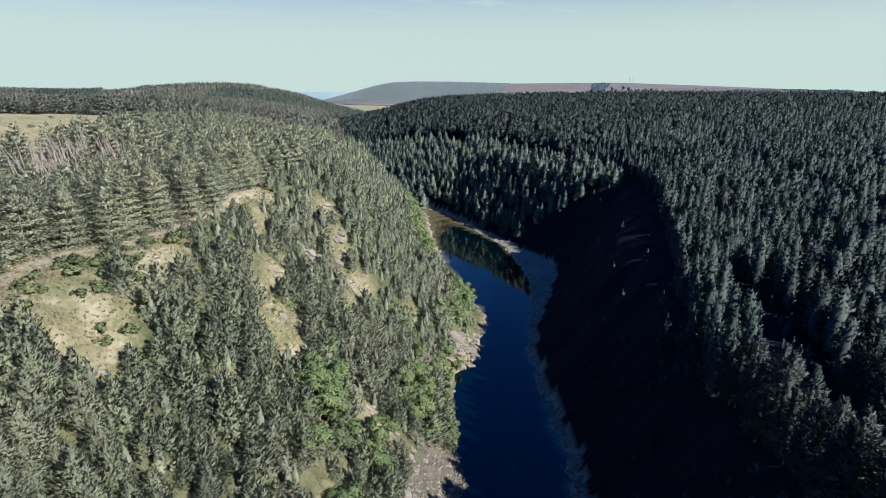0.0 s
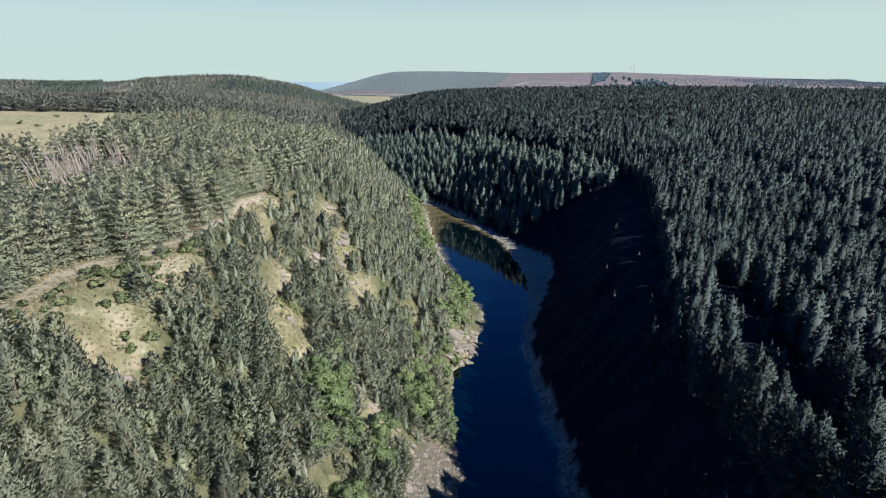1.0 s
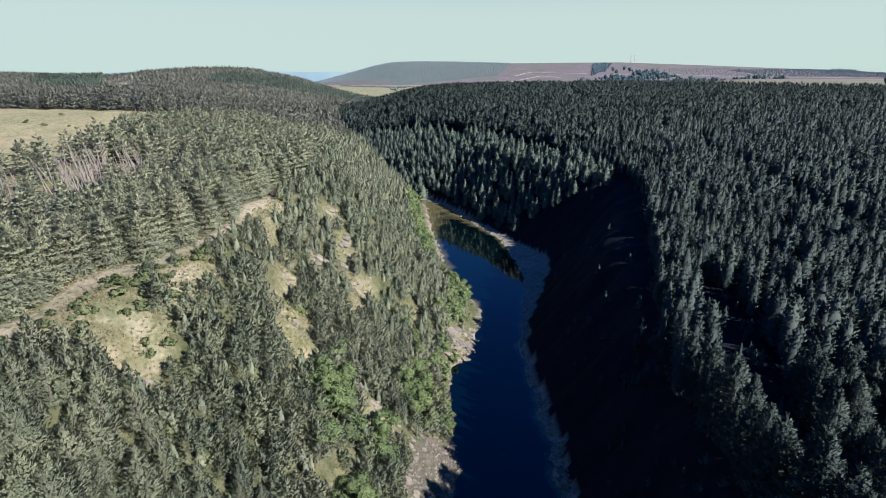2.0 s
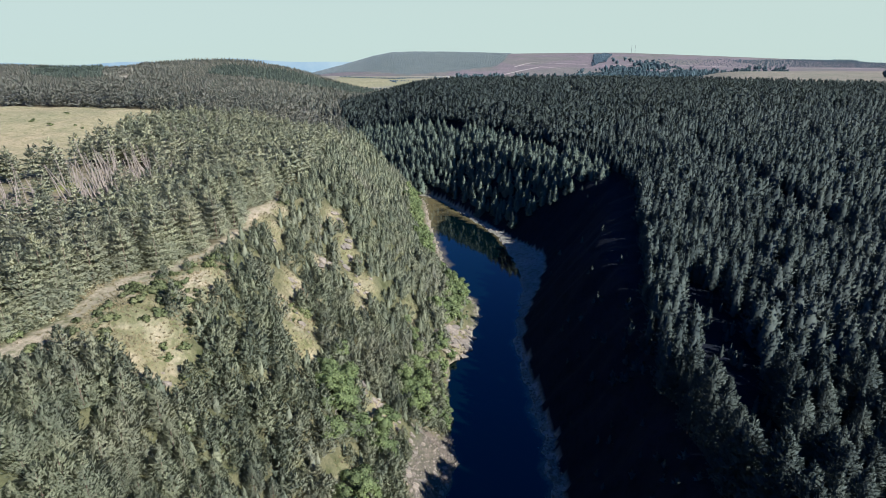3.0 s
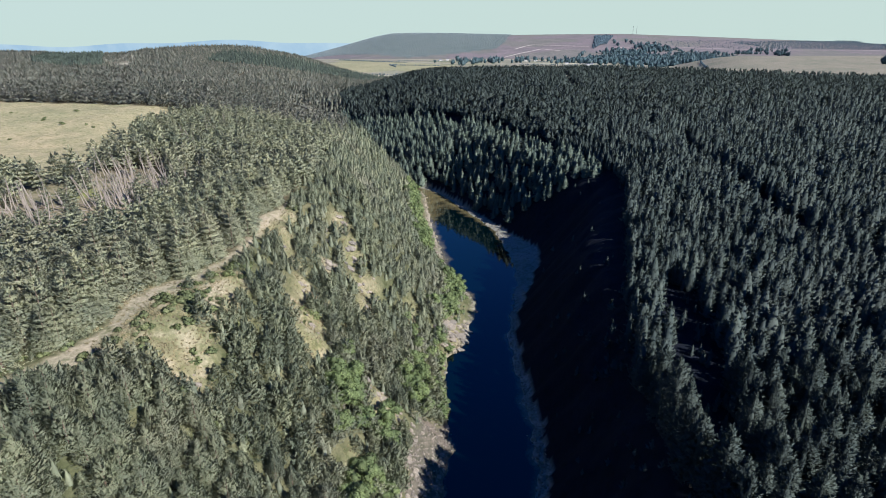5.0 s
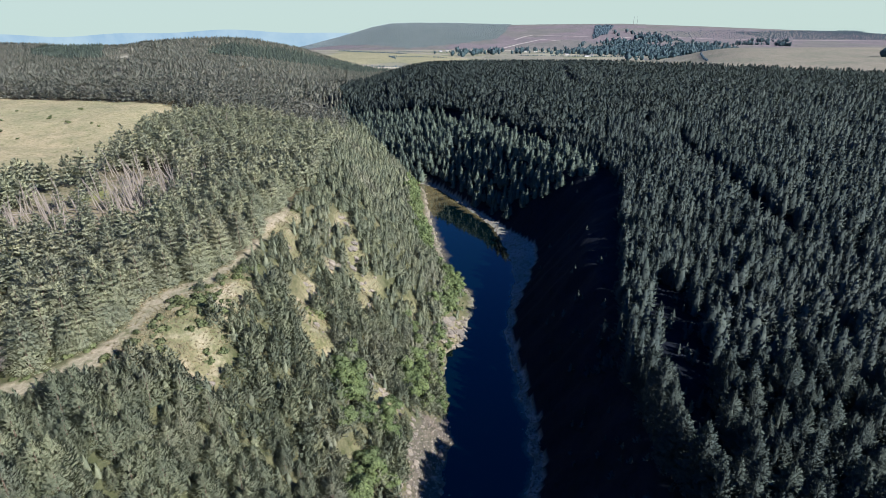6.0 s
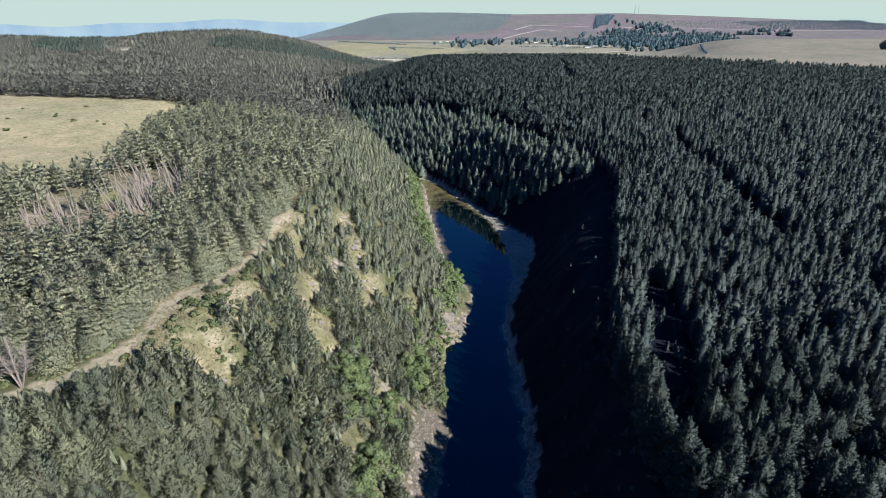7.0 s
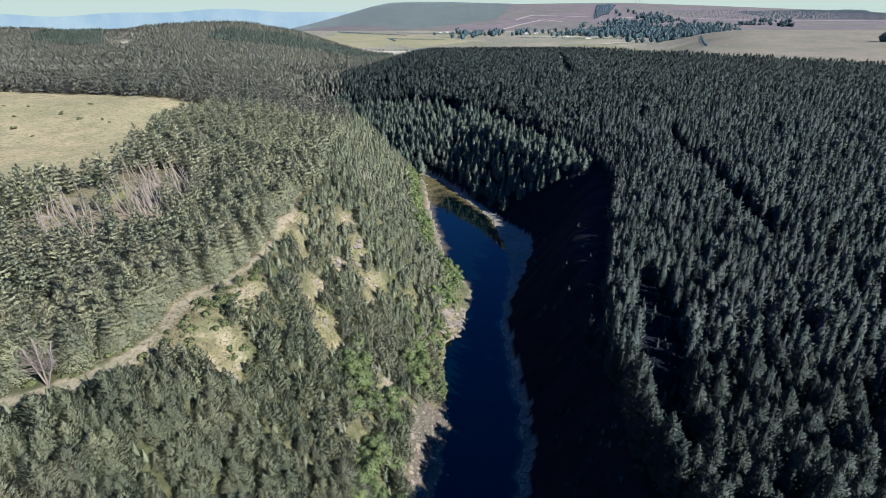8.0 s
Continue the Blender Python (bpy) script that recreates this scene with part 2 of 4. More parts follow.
def land(x, y):
    """Height of the ground at x, y (arrays)."""
    x, y = np.asarray(x, float), np.asarray(y, float)
    near = 1 - step(y, 420, 640)
    # plateau west of the river, its dip, and the wooded hills behind
    lobe = step(x - 0.42 * y, -130, 150)
    west = 57.5 + 4.5 * step(-x, 60, 150) + 7 * step(y, 240, 350) * step(-x, 140, 210)
    west = west - 9 * step(y, 200, 385) * (1 - step(-x, 60, 130))
    west = west + (47 - west) * step(y, 380, 660)
    west = west + 34 * bell(x, y, -435, 1150, 200, 250) + 29 * bell(x, y, -900, 1050, 340, 260)
    # plateau east of the river, which climbs away to a brow
    east = 33 + 0.09 * (x - 70) + 0.07 * (y - 80)
    # A hump is added near (60, 22) so its trees shade the scree.
    east = softmin(east, 69 + 0 * x, 6) + 15 * bell(x, y, 60, 22, 30, 30)
    east = east - 32 * step(y, 560, 1100) * (1 - lobe) - 14 * step(-x, 0, 120) * step(y, 450, 600)
    # open vale beyond, and the moor on the skyline
    vale = 26 + 10 * bell(x, y, -200, 1500, 500, 320) + 24 * bell(x, y, 950, 1150, 620, 520) * lobe
    top = np.interp(x * 3800 / np.maximum(y, 800), (-1100, -900, -816, -693, -616, -539, -450, -336, -199, 62, 435, 807, 1179, 1741, 2305, 2940, 4200), (-45, -12, 8, 38, 58, 78, 101, 121, 125, 124, 115, 119, 121, 103, 82, 57, 30))
    up = np.clip((y - 2250) / 1450, 0, 1)
    moor = 22 + (top - 22) * np.sin(up * 1.5708) ** 1.25
    moor = np.where(y > 3750, moor - 0.03 * (y - 3750), moor)
    far = np.where(y > 2250, moor, vale)
    far = far - 70 * step(-x, 950, 1800) * step(y, 1500, 2600)
    west_far = west + (far - west) * step(y, 1150, 1500)
    east_far = east + (far - east) * np.maximum(step(y, 800, 1250) * (1 - lobe), step(y, 1250, 1800))
    # the gorge
    xl, xr = left_edge(y), right_edge(y)
    floor = np.clip((y - 430) * 0.09, 0, 45)
    dl, dr = xl - x, x - xr
    rough = 1.6 * wobble(x, y, 23, 1.0) + 0.7 * wobble(x, y, 9, 2.0)
    shelf = np.interp(y, (70, 150, 190, 225, 240, 262, 290, 320, 345, 400), (3.2, 2.6, 3.2, 9, 14, 16, 9, 8, 4, 4))
    steep = np.interp(y, (60, 200, 238, 290, 380, 402, 425, 600), (1.3, 1.28, 1.2, 1.2, 1.1, 0.78, 0.55, 0.45))
    bank_l = floor + 0.25 + 0.16 * np.clip(dl, 0, 4) + np.interp(y, (385, 425), (1.06, 0.6)) * np.clip(dl - 3, 0, None) + rough * step(dl, 4, 16)
    bank_r = floor + 0.25 + 0.12 * np.clip(dr, 0, shelf) + steep * np.clip(dr - shelf, 0, 36 / steep) + 0.4 * np.clip(dr - shelf - 36 / steep, 0, None) + rough * step(dr, shelf + 3, shelf + 16)
    zl = softmin(bank_l, west_far + 0.8 * wobble(x, y, 40, 3.0), 5)
    zr = softmin(bank_r, east_far + 0.8 * wobble(x, y, 45, 4.0), 5)
    bed = floor - np.clip(np.minimum(-dl, -dr) * 0.22, 0, 2.2)
    z = np.where(dl > 0, zl, np.where(dr > 0, zr, bed))
    join_up = west_far + (east_far - west_far) * step(x, xl - 90, xr + 90)     # past the head of the gorge
    z = z + (join_up - z) * step(y, 620, 780)
    return np.where(y > 1500, far, z)


def near_line(x, y, xs, ys):
    """Distance of points from a polyline in plan."""
    best = np.full(np.shape(x), 1e9)
    for ax, ay, bx, by in zip(xs, ys, xs[1:], ys[1:]):
        ux, uy = bx - ax, by - ay
        t = np.clip(((x - ax) * ux + (y - ay) * uy) / (ux * ux + uy * uy), 0, 1)
        best = np.minimum(best, np.hypot(x - ax - t * ux, y - ay - t * uy))
    return best


PATH_X, PATH_Y = (-130, -100, -87, -81, -77, -72.5, -69, -66.5, -66, -67, -64, -60, -57, -55, -55, -56.5, -54.5, -53.5, -50), (20, 32, 43, 47, 51, 54, 59, 66, 74, 84, 91.5, 98, 106, 118, 130, 141, 150, 172, 188)
# bare or grassy openings on the west slope: x, y, half width, half length
OPENINGS = ((-62, 85, 9.5, 10), (-60, 73, 9, 11), (-53, 73, 8.5, 10), (-64, 63, 5.5, 6), (-53.5, 93, 5.5, 6.5), (-51, 100, 3.6, 6), (-50, 85, 2, 3), (-48.5, 73.6, 2.4, 2), (-57, 104, 3, 5),
            (-35.5, 108, 5, 6.4), (-33, 102, 3.6, 5.4), (-40, 112, 3.8, 4), (-39.3, 122.6, 3.6, 4.2), (-32.5, 123, 3, 3.4), (-37, 145, 3.8, 5.2), (-36, 168, 3.4, 6), (-31, 158, 3.2, 5.6), (-28, 149, 3, 4.8),
            (-23, 151, 3.2, 4.8), (-24, 140, 3, 4.6), (-45, 132, 3.4, 4.6), (-54, 141, 3.4, 6), (-51, 152, 2.6, 5), (-49, 138, 3, 6), (-9.6, 206, 3.4, 5.5), (-10, 158, 2.6, 3.6), (-19, 76, 2.2, 5), (-15, 99, 4.5, 4.5), (8, 163, 5, 6.5))


def scree(x, y):
    """The bare stony foot of the west bank."""
    d = left_edge(y) - x
    reach = np.interp(y, (50, 66, 78, 92, 106, 114), (7, 8.5, 9.5, 12, 10, 1)) + 2.2 * wobble(x, y, 9, 6.0)
    return step(reach - d, 0, 1.6) * (d > -6) * (y > 40) * (y < 116)


def openness(x, y):
    o = np.zeros(np.shape(x))
    for cx, cy, sx, sy in OPENINGS:
        o = np.maximum(o, (1.05 if cx < -46 else 1.2) - np.hypot((x - cx) / sx, (y - cy) / sy) + 0.28 * wobble(x, y, 7, cx))
    return np.clip(o * 2.2, 0, 1)


def inside(x, y, px, py):
    """Points inside a polygon in plan."""
    r = np.zeros(np.shape(x), bool)
    j = len(px) - 1
    for i in range(len(px)):
        c = (py[i] > y) != (py[j] > y)
        r ^= c & (x < (px[j] - px[i]) * (y - py[i]) / (py[j] - py[i] + 1e-9) + px[i])
        j = i
    return r


FIELD_X, FIELD_Y = (-172, -140, -148, -153, -163, -156, -140, -165, -260, -335, -620, -620), (155, 186, 212, 236, 290, 318, 338, 352, 368, 384, 390, 110)
EAST_X, EAST_Y = (46, 50, 54.5, 67, 80, 93, 96, 90, 80, 60, 44, 22, -30, -95, -130, -60, -17, 65, 169, 220, 290, 350, 405, 425, 425, 40), (20, 70, 110, 150, 195, 236, 262, 290, 316, 362, 405, 440, 505, 580, 680, 740, 819, 915, 750, 610, 560, 505, 455, 330, 20, -20)
YOUNG_X, YOUNG_Y = (40, 62, 92, 88, 78, 58, 42, 20, -32, -28, -4, 8, 32), (302, 286, 268, 290, 314, 360, 403, 436, 500, 440, 398, 372, 318)


# pale scree and felled ground among the hill woods: x, y, half width, half length
HILL_BARE = ((-248, 900, 6, 34), (-232, 815, 5, 26), (-210, 862, 8, 26), (-203, 905, 8, 18), (-314, 868, 10, 12), (-545, 945, 26, 34), (-520, 905, 14, 24), (-535, 826, 9, 9), (-590, 985, 16, 14))
# the forest on the far moor's flank
HILLSIDE = ((-960, -760, -380, -145, 60, 254, 322, 470, 470, -960), (3500, 2950, 2550, 2341, 2480, 2675, 2960, 3900, 4000, 4000))
# the tall dark stands on the hill
STAND_A = ((-400, -311, -247, -195, -99, -90, -189, -330, -400), (955, 945, 1000, 1046, 1064, 1115, 1160, 1050, 1045))
STAND_B = ((-640, -552, -611, -700, -730), (1065, 905, 900, 945, 1045))


def cover(x, y, z):
    """Colour of the ground's cover at x, y: turf, litter under trees, earth, stones, pasture, heather, with painted
    shade and haze.
    """
    def lay(c, w, colour):
        return c + (np.array(colour) - c) * np.clip(w, 0, 1)[..., None]
    c = np.zeros((*np.shape(x), 3)) + np.array((0.092, 0.092, 0.056))
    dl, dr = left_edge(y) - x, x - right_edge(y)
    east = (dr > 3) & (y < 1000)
    # The east bank's shade is painted here as a near-black blue.
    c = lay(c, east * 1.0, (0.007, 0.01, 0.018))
    c = lay(c, (dl > 25) * (y > 110) * (x < -55) * 1.0, (0.088, 0.076, 0.053))
    turf = openness(x, y)
    c = lay(c, turf * 0.9, (0.16, 0.152, 0.092))
    c = lay(c, turf * step(wobble(x, y, 11, 5.0) + 0.5 * wobble(x, y, 3.3, 2.0), -0.1, 0.5), (0.24, 0.213, 0.158))
    bare_by = np.interp(y, (20, 43, 49, 55, 62, 67, 72, 79, 86, 92, 98, 106, 112, 122, 134, 141, 150, 165, 180), (0.7, 1.0, 1.6, 2.5, 2.1, 1.0, 0.3, 1.2, 2.8, 2.5, 1.6, 1.0, 0.5, 1.0, 0.1, 2.2, 1.7, 0.3, 0.1))
    path = 1 - step(near_line(x, y, PATH_X, PATH_Y) + 0.1 + 0.9 * wobble(x, y, 8, 1.0) + 0.6 * wobble(x, y, 3.7, 2.0), bare_by, bare_by + 1.0)
    sand = np.maximum(1.1 - np.hypot((x + 65) / 5, (y - 87) / 6), 1.05 - np.hypot((x + 53.6) / 3, (y - 93) / 4.6)) + 0.3 * wobble(x, y, 6.5, 3.0) + 0.18 * wobble(x, y, 2.9, 1.0)
    path = np.maximum(path, np.clip(sand * 2.4, 0, 0.9))
    c = lay(c, path, (0.27, 0.236, 0.188))
    c = lay(c, (1 - step(dl + 1.2 * wobble(x, y, 6, 8.0), 0.3, 2.4 + 1.4 * wobble(x, y, 17, 2.0))) * (dl > -8) * (y < 420) * step(y, 140, 156), (0.235, 0.212, 0.18))
    c = lay(c, scree(x, y), (0.102, 0.09, 0.08))
    c = lay(c, (1 - step(dr, 1, 3) * (dr > np.interp(y, (70, 150, 190, 225, 240, 262, 290, 320), (3.2, 2.6, 3.2, 9, 14, 16, 7, 4)))) * (dr > -8) * (y < 420), (0.225, 0.22, 0.205))
    slash = np.clip(2.2 * bell(x, y, -122, 150, 32, 48) - 0.4, 0, 1) * (x < -88)
    c = lay(c, slash, (0.15, 0.135, 0.095))
    c = lay(c, slash * step(wobble(x, y, 13, 2.5), -0.1, 0.4) * 0.8, (0.24, 0.2, 0.155))
    c = lay(c, np.clip(2 * bell(x, y, -126, 163, 8, 9) - 0.6 + 0.3 * wobble(x, y, 6, 1.5), 0, 1), (0.185, 0.2, 0.085))
    pasture = inside(x, y, FIELD_X, FIELD_Y)
    c = lay(c, pasture * 1.0, (0.262, 0.234, 0.157))
    c = lay(c, pasture * step(wobble(x, y, 60, 7.0), 0.0, 0.6) * 0.5, (0.23, 0.215, 0.14))
    # The vale, moor and hillside colours below have bluish haze mixed in.
    vale = step(y, 900, 1000) * (1 - step(y, 2250, 2320))
    c = lay(c, vale, (0.19, 0.182, 0.16))
    c = lay(c, vale * step(wobble(x, y, 420, 1.0), 0.05, 0.12), (0.225, 0.212, 0.178))
    c = lay(c, vale * step(wobble(x, y, 330, 4.0), 0.25, 0.32), (0.165, 0.17, 0.122))
    c = lay(c, (x > 290) * step(x - 0.42 * y, 0, 40) * (y > 200) * (y < 1950), (0.18, 0.168, 0.145))
    c = lay(c, inside(x, y, (-370, -120, 14, 72, -60, -112, -198, -330), (2050, 1950, 1674, 1484, 1300, 1373, 1254, 1500)) * 1.0, (0.235, 0.222, 0.152))
    c = lay(c, inside(x, y, (-175, -60, -60, -150), (1262, 1240, 1160, 1160)) * 1.0, (0.33, 0.315, 0.275))
    c = lay(c, vale * bell(x, y, 400, 1830, 120, 40), (0.31, 0.295, 0.25))
    for px, py, a, b in HILL_BARE:
        c = lay(c, np.clip(2.4 * (bell(x, y, px, py, a, b) + 0.2 * wobble(x, y, 19, px) - 0.42), 0, 1), (0.3, 0.285, 0.25))
    heath = step(y, 2250, 2330)
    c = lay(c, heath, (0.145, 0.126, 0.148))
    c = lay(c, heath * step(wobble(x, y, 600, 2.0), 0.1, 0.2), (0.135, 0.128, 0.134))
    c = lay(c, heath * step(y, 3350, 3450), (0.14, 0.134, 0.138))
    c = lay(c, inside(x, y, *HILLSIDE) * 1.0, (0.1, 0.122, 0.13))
    return np.concatenate([c, np.ones((*np.shape(x), 1))], -1)


def mesh_of(name, verts, faces, mat, colours=None, layer="", smooth=False, inner=None, normals=None, tint=None):
    """A mesh from arrays of corners and of triangles or quads. normals: those of the soft mass that the leaves make up."""
    me = bpy.data.meshes.new(name)
    verts, faces = np.asarray(verts, np.float32), np.asarray(faces, np.int32)
    n, k = faces.shape
    me.vertices.add(len(verts))
    me.vertices.foreach_set("co", verts.ravel())
    me.loops.add(n * k)
    me.loops.foreach_set("vertex_index", faces.ravel())
    me.polygons.add(n)
    me.polygons.foreach_set("loop_start", np.arange(0, n * k, k, dtype=np.int32))
    me.polygons.foreach_set("use_smooth", np.full(n, smooth or normals is not None))
    if colours is not None:
        at = me.color_attributes.new(layer, "FLOAT_COLOR", "POINT")
        at.data.foreach_set("color", np.asarray(colours, np.float32).ravel())
    me.materials.append(mat)
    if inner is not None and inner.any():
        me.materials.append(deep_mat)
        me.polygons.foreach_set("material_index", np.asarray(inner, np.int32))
    me.update(calc_edges=True)
    me.validate()
    if normals is not None:
        me.attributes.new("custom_normal", "FLOAT_VECTOR", "POINT").data.foreach_set("vector", np.asarray(normals, np.float32).ravel())
    if tint is not None:
        me.attributes.new("tint", "FLOAT", "POINT").data.foreach_set("value", np.asarray(tint, np.float32))
    return me


def sheet(xs, ys):
    gx, gy = np.meshgrid(xs, ys)
    i = np.arange(len(xs) * len(ys)).reshape(len(ys), len(xs))
    f = np.stack([i[:-1, :-1], i[:-1, 1:], i[1:, 1:], i[1:, :-1]], -1).reshape(-1, 4)
    return gx.ravel(), gy.ravel(), f


def spans(*parts):
    return np.concatenate([np.arange(a, b, s) for a, b, s in parts])


gx, gy, gf = sheet(spans((-4600, -1200, 60), (-1200, -330, 20), (-330, -90, 6), (-90, -28, 1.3), (-28, 20, 1.6), (20, 60, 1.5), (60, 100, 3.5), (100, 340, 8), (340, 1300, 30), (1300, 4601, 60)),
                   spans((-400, 20, 12), (20, 44, 2.3), (44, 130, 1.3), (130, 280, 2.6), (280, 420, 4), (420, 720, 8), (720, 1500, 18), (1500, 4901, 50)))
gz = land(gx, gy)
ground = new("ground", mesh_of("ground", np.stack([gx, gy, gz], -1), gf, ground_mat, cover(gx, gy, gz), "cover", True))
tagged(ground, "rough moorland ground of dry turf, earth and stones", "ground", kind="structure")

# the river: one still sheet between its banks, clear over the shoals
wy = spans((-300, 40, 20), (40, 440, 1.25))
wl, wr = left_edge(wy) - 1.5, right_edge(wy) + 1.5
wu = np.linspace(0, 1, 25)
wx = wl[:, None] + (wr - wl)[:, None] * wu
wyy = np.repeat(wy[:, None], 25, 1)
wi = np.arange(wx.size).reshape(wx.shape)
wf = np.stack([wi[:-1, :-1], wi[:-1, 1:], wi[1:, 1:], wi[1:, :-1]], -1).reshape(-1, 4)
wd = np.minimum((wx - wl[:, None]) / np.interp(wyy, (60, 150, 170, 196, 212, 222, 234, 248, 262, 280, 300, 330, 380), (3.5, 3, 3, 4, 8, 12, 6, 12, 7, 10, 8, 18, 45)), (wr[:, None] - wx) / np.interp(wyy, (60, 250, 300, 330, 380), (7, 6, 7, 14, 45)))
wc = np.repeat(np.clip(wd, 0, 1).reshape(-1, 1), 4, 1)
water = new("water", mesh_of("water", np.stack([wx, wyy, np.zeros_like(wx)], -1).reshape(-1, 3), wf, water_mat, wc, "depth", True))
tagged(water, "calm dark blue river water over brown shoals", "river", kind="structure")


# ---- trees ----
def tufts(rng, p, out, length, width, face, loose=0.5):
    """Pointed tufts at the points p, each a triangle that reaches along out and turns its flat towards face."""
    n = len(p)
    side = np.cross(out, face + rng.normal(size=(n, 3)) * loose)
    side /= np.linalg.norm(side, axis=1, keepdims=True) + 1e-9
    length, width = np.reshape(length, (-1, 1)) * np.ones((n, 1)), np.reshape(width, (-1, 1)) * np.ones((n, 1))
    a, b, c = p - side * width - out * length * 0.3, p + side * width - out * length * 0.3, p + out * length * 0.7
    return np.stack([a, b, c], 1).reshape(-1, 3), np.arange(3 * n).reshape(-1, 3)


def facing(v, f, n):
    """Turns loose triangles to the side of their mass's normals; a normal for each corner."""
    n = n / (np.linalg.norm(n, axis=1, keepdims=True) + 1e-9)
    flat = np.cross(v[f[:, 1]] - v[f[:, 0]], v[f[:, 2]] - v[f[:, 0]])
    back = (flat * n).sum(1) < 0
    f = f.copy()
    f[back] = f[back][:, ::-1]
    return f, np.repeat(n, 3, 0)


def cone(sides, rings):
    """A lathe of (radius, height) rings closed by a tip."""
    v, f = [], []
    for r, h in rings:
        v += [(r * math.cos(6.2832 * k / sides), r * math.sin(6.2832 * k / sides), h) for k in range(sides)]
    for j in range(len(rings) - 1):
        for k in range(sides):
            a, b, c, d = j * sides + k, j * sides + (k + 1) % sides, (j + 1) * sides + (k + 1) % sides, (j + 1) * sides + k
            f += [(a, b, c), (a, c, d)]
    return np.array(v), np.array(f)


def join(*pieces):
    vs, fs, n = [], [], 0
    for v, f in pieces:
        vs.append(v)
        fs.append(f + n)
        n += len(v)
    return np.concatenate(vs), np.concatenate(fs)


def conifer(seed, height, radius, count, tuft, base=0.08, full=1.6, shape=0.8, rise=0.35, per=12, whorl=0.0, spread=0.24, up=0.4, slim=0.36, loose=0.55, lit=0.4, soft=0.9, sky=0.55, core=0.48, hollow=0.42):
    """The crown of a conifer: boughs of needle tufts over a body of needles.
    full and shape round the outline, rise lifts the boughs (radians), whorl gathers them in storeys."""
    rng = np.random.default_rng(seed)

    def outline(t):
        return (1 - np.clip(t, 0, 1) ** full) ** shape * np.minimum(1, t / 0.16 + 0.5)
    t = np.linspace(0, 0.985, 200)
    weight = np.cumsum(outline(t) + 0.1)
    n = max(8, count // per)
    hb = np.interp((np.arange(n) + rng.random(n)) / n, weight / weight[-1], t)
    reach = radius * outline(hb) * rng.uniform(0.66, 1.14, n)
    zb = (base + (1 - base) * hb) * height
    if whorl:
        zb = np.minimum((np.floor(zb / whorl) + 0.5 + rng.normal(0, 0.11, n)) * whorl, height * 0.98)
    ab = np.arange(n) * 2.39996 + rng.normal(0, 0.5, n)
    tilt = rise + (1.25 - rise) * hb ** 3 + rng.normal(0, 0.1, n)
    axis = np.stack([np.cos(ab) * np.cos(tilt), np.sin(ab) * np.cos(tilt), np.sin(tilt)], -1)
    side = np.stack([-np.sin(ab), np.cos(ab), np.zeros(n)], -1)
    i = np.repeat(np.arange(n), per)
    m = len(i)
    s = hollow + (1.04 - hollow) * rng.random(m) ** 0.6
    off = rng.normal(0, 1, m) * spread * (1.25 - s)
    p = axis[i] * (s * reach[i])[:, None] + side[i] * (off * reach[i])[:, None]
    p[:, 2] += zb[i] - reach[i] * np.sin(tilt[i]) * 0.6 + rng.normal(0, 0.05, m) * radius
    out = axis[i] + side[i] * (np.sign(off) * rng.uniform(0, 0.8, m))[:, None] + rng.normal(0, 0.3, (m, 3))
    out[:, 2] += up * rng.random(m)
    out /= np.linalg.norm(out, axis=1, keepdims=True)
    size = tuft * rng.uniform(0.6, 1.35, m)
    v, f = tufts(rng, p, out, size * 1.5, size * slim, axis[i] * lit + np.array((0, 0, max(0.15, 0.8 - 0.5 * lit))), loose)
    tip = rng.normal(0, 0.28, (5, 3)) + (0, 0, 1)
    tv, tf = tufts(rng, np.array([[0, 0, height * 0.965]]) + rng.normal(0, 0.12, (5, 3)), tip, tuft * 1.7, tuft * slim, rng.normal(0, 1, (5, 3)))
    mass = p * (1, 1, 0) / (np.hypot(p[:, 0], p[:, 1])[:, None] + 0.2 * radius)
    bough = (p - axis[i] * (0.62 * reach[i])[:, None]) / (reach[i][:, None] * 0.5 + 0.2)
    bough[:, 2] = 0
    v, f = join((v, f), (tv, tf))
    f, n_all = facing(v, f, np.concatenate([soft * mass + bough * 0.35 + rng.normal(0, 0.2, (m, 3)) + (0, 0, sky), np.repeat([[0, 0, 1.0]], 5, 0)]))
    if not core:
        return v, f, np.zeros(len(f), bool), n_all
    # the body of needles behind the outer tufts
    hk = np.array((0.0, 0.14, 0.34, 0.56, 0.76, 0.9, 0.985)) if m > 60 else np.array((0.0, 0.42, 0.97))
    sides = 9 if m > 300 else 7 if m > 60 else 4
    cv, cf = cone(sides, [(1.0, h) for h in hk])
    ak = np.arctan2(cv[:, 1], cv[:, 0]) + np.repeat(rng.uniform(0, 1, len(hk)), sides)
    rk = core * radius * outline(cv[:, 2]) * rng.uniform(0.75, 1.2, len(cv))
    cn = np.stack([np.cos(ak) * soft, np.sin(ak) * soft, sky + 0.6 * cv[:, 2] ** 3], -1) + rng.normal(0, 0.15, cv.shape)
    cv = np.stack([np.cos(ak) * rk, np.sin(ak) * rk, (base + (1 - base) * (cv[:, 2] + rng.normal(0, 0.012, len(cv)))) * height - 0.1 * radius], -1)
    v, f = join((v, f), (cv, cf))
    n_all = np.concatenate([n_all, cn / np.linalg.norm(cn, axis=1, keepdims=True)])
    return v, f, np.zeros(len(f), bool), n_all


def broadleaf(seed, height, radius, count, leaf, k=10):
    """A rounded, uneven crown of clumps of small leaves."""
    rng = np.random.default_rng(seed)
    centre = rng.normal(0, 1, (k, 3))
    centre /= np.linalg.norm(centre, axis=1, keepdims=True)
    centre *= rng.uniform(0.35, 0.78, (k, 1))
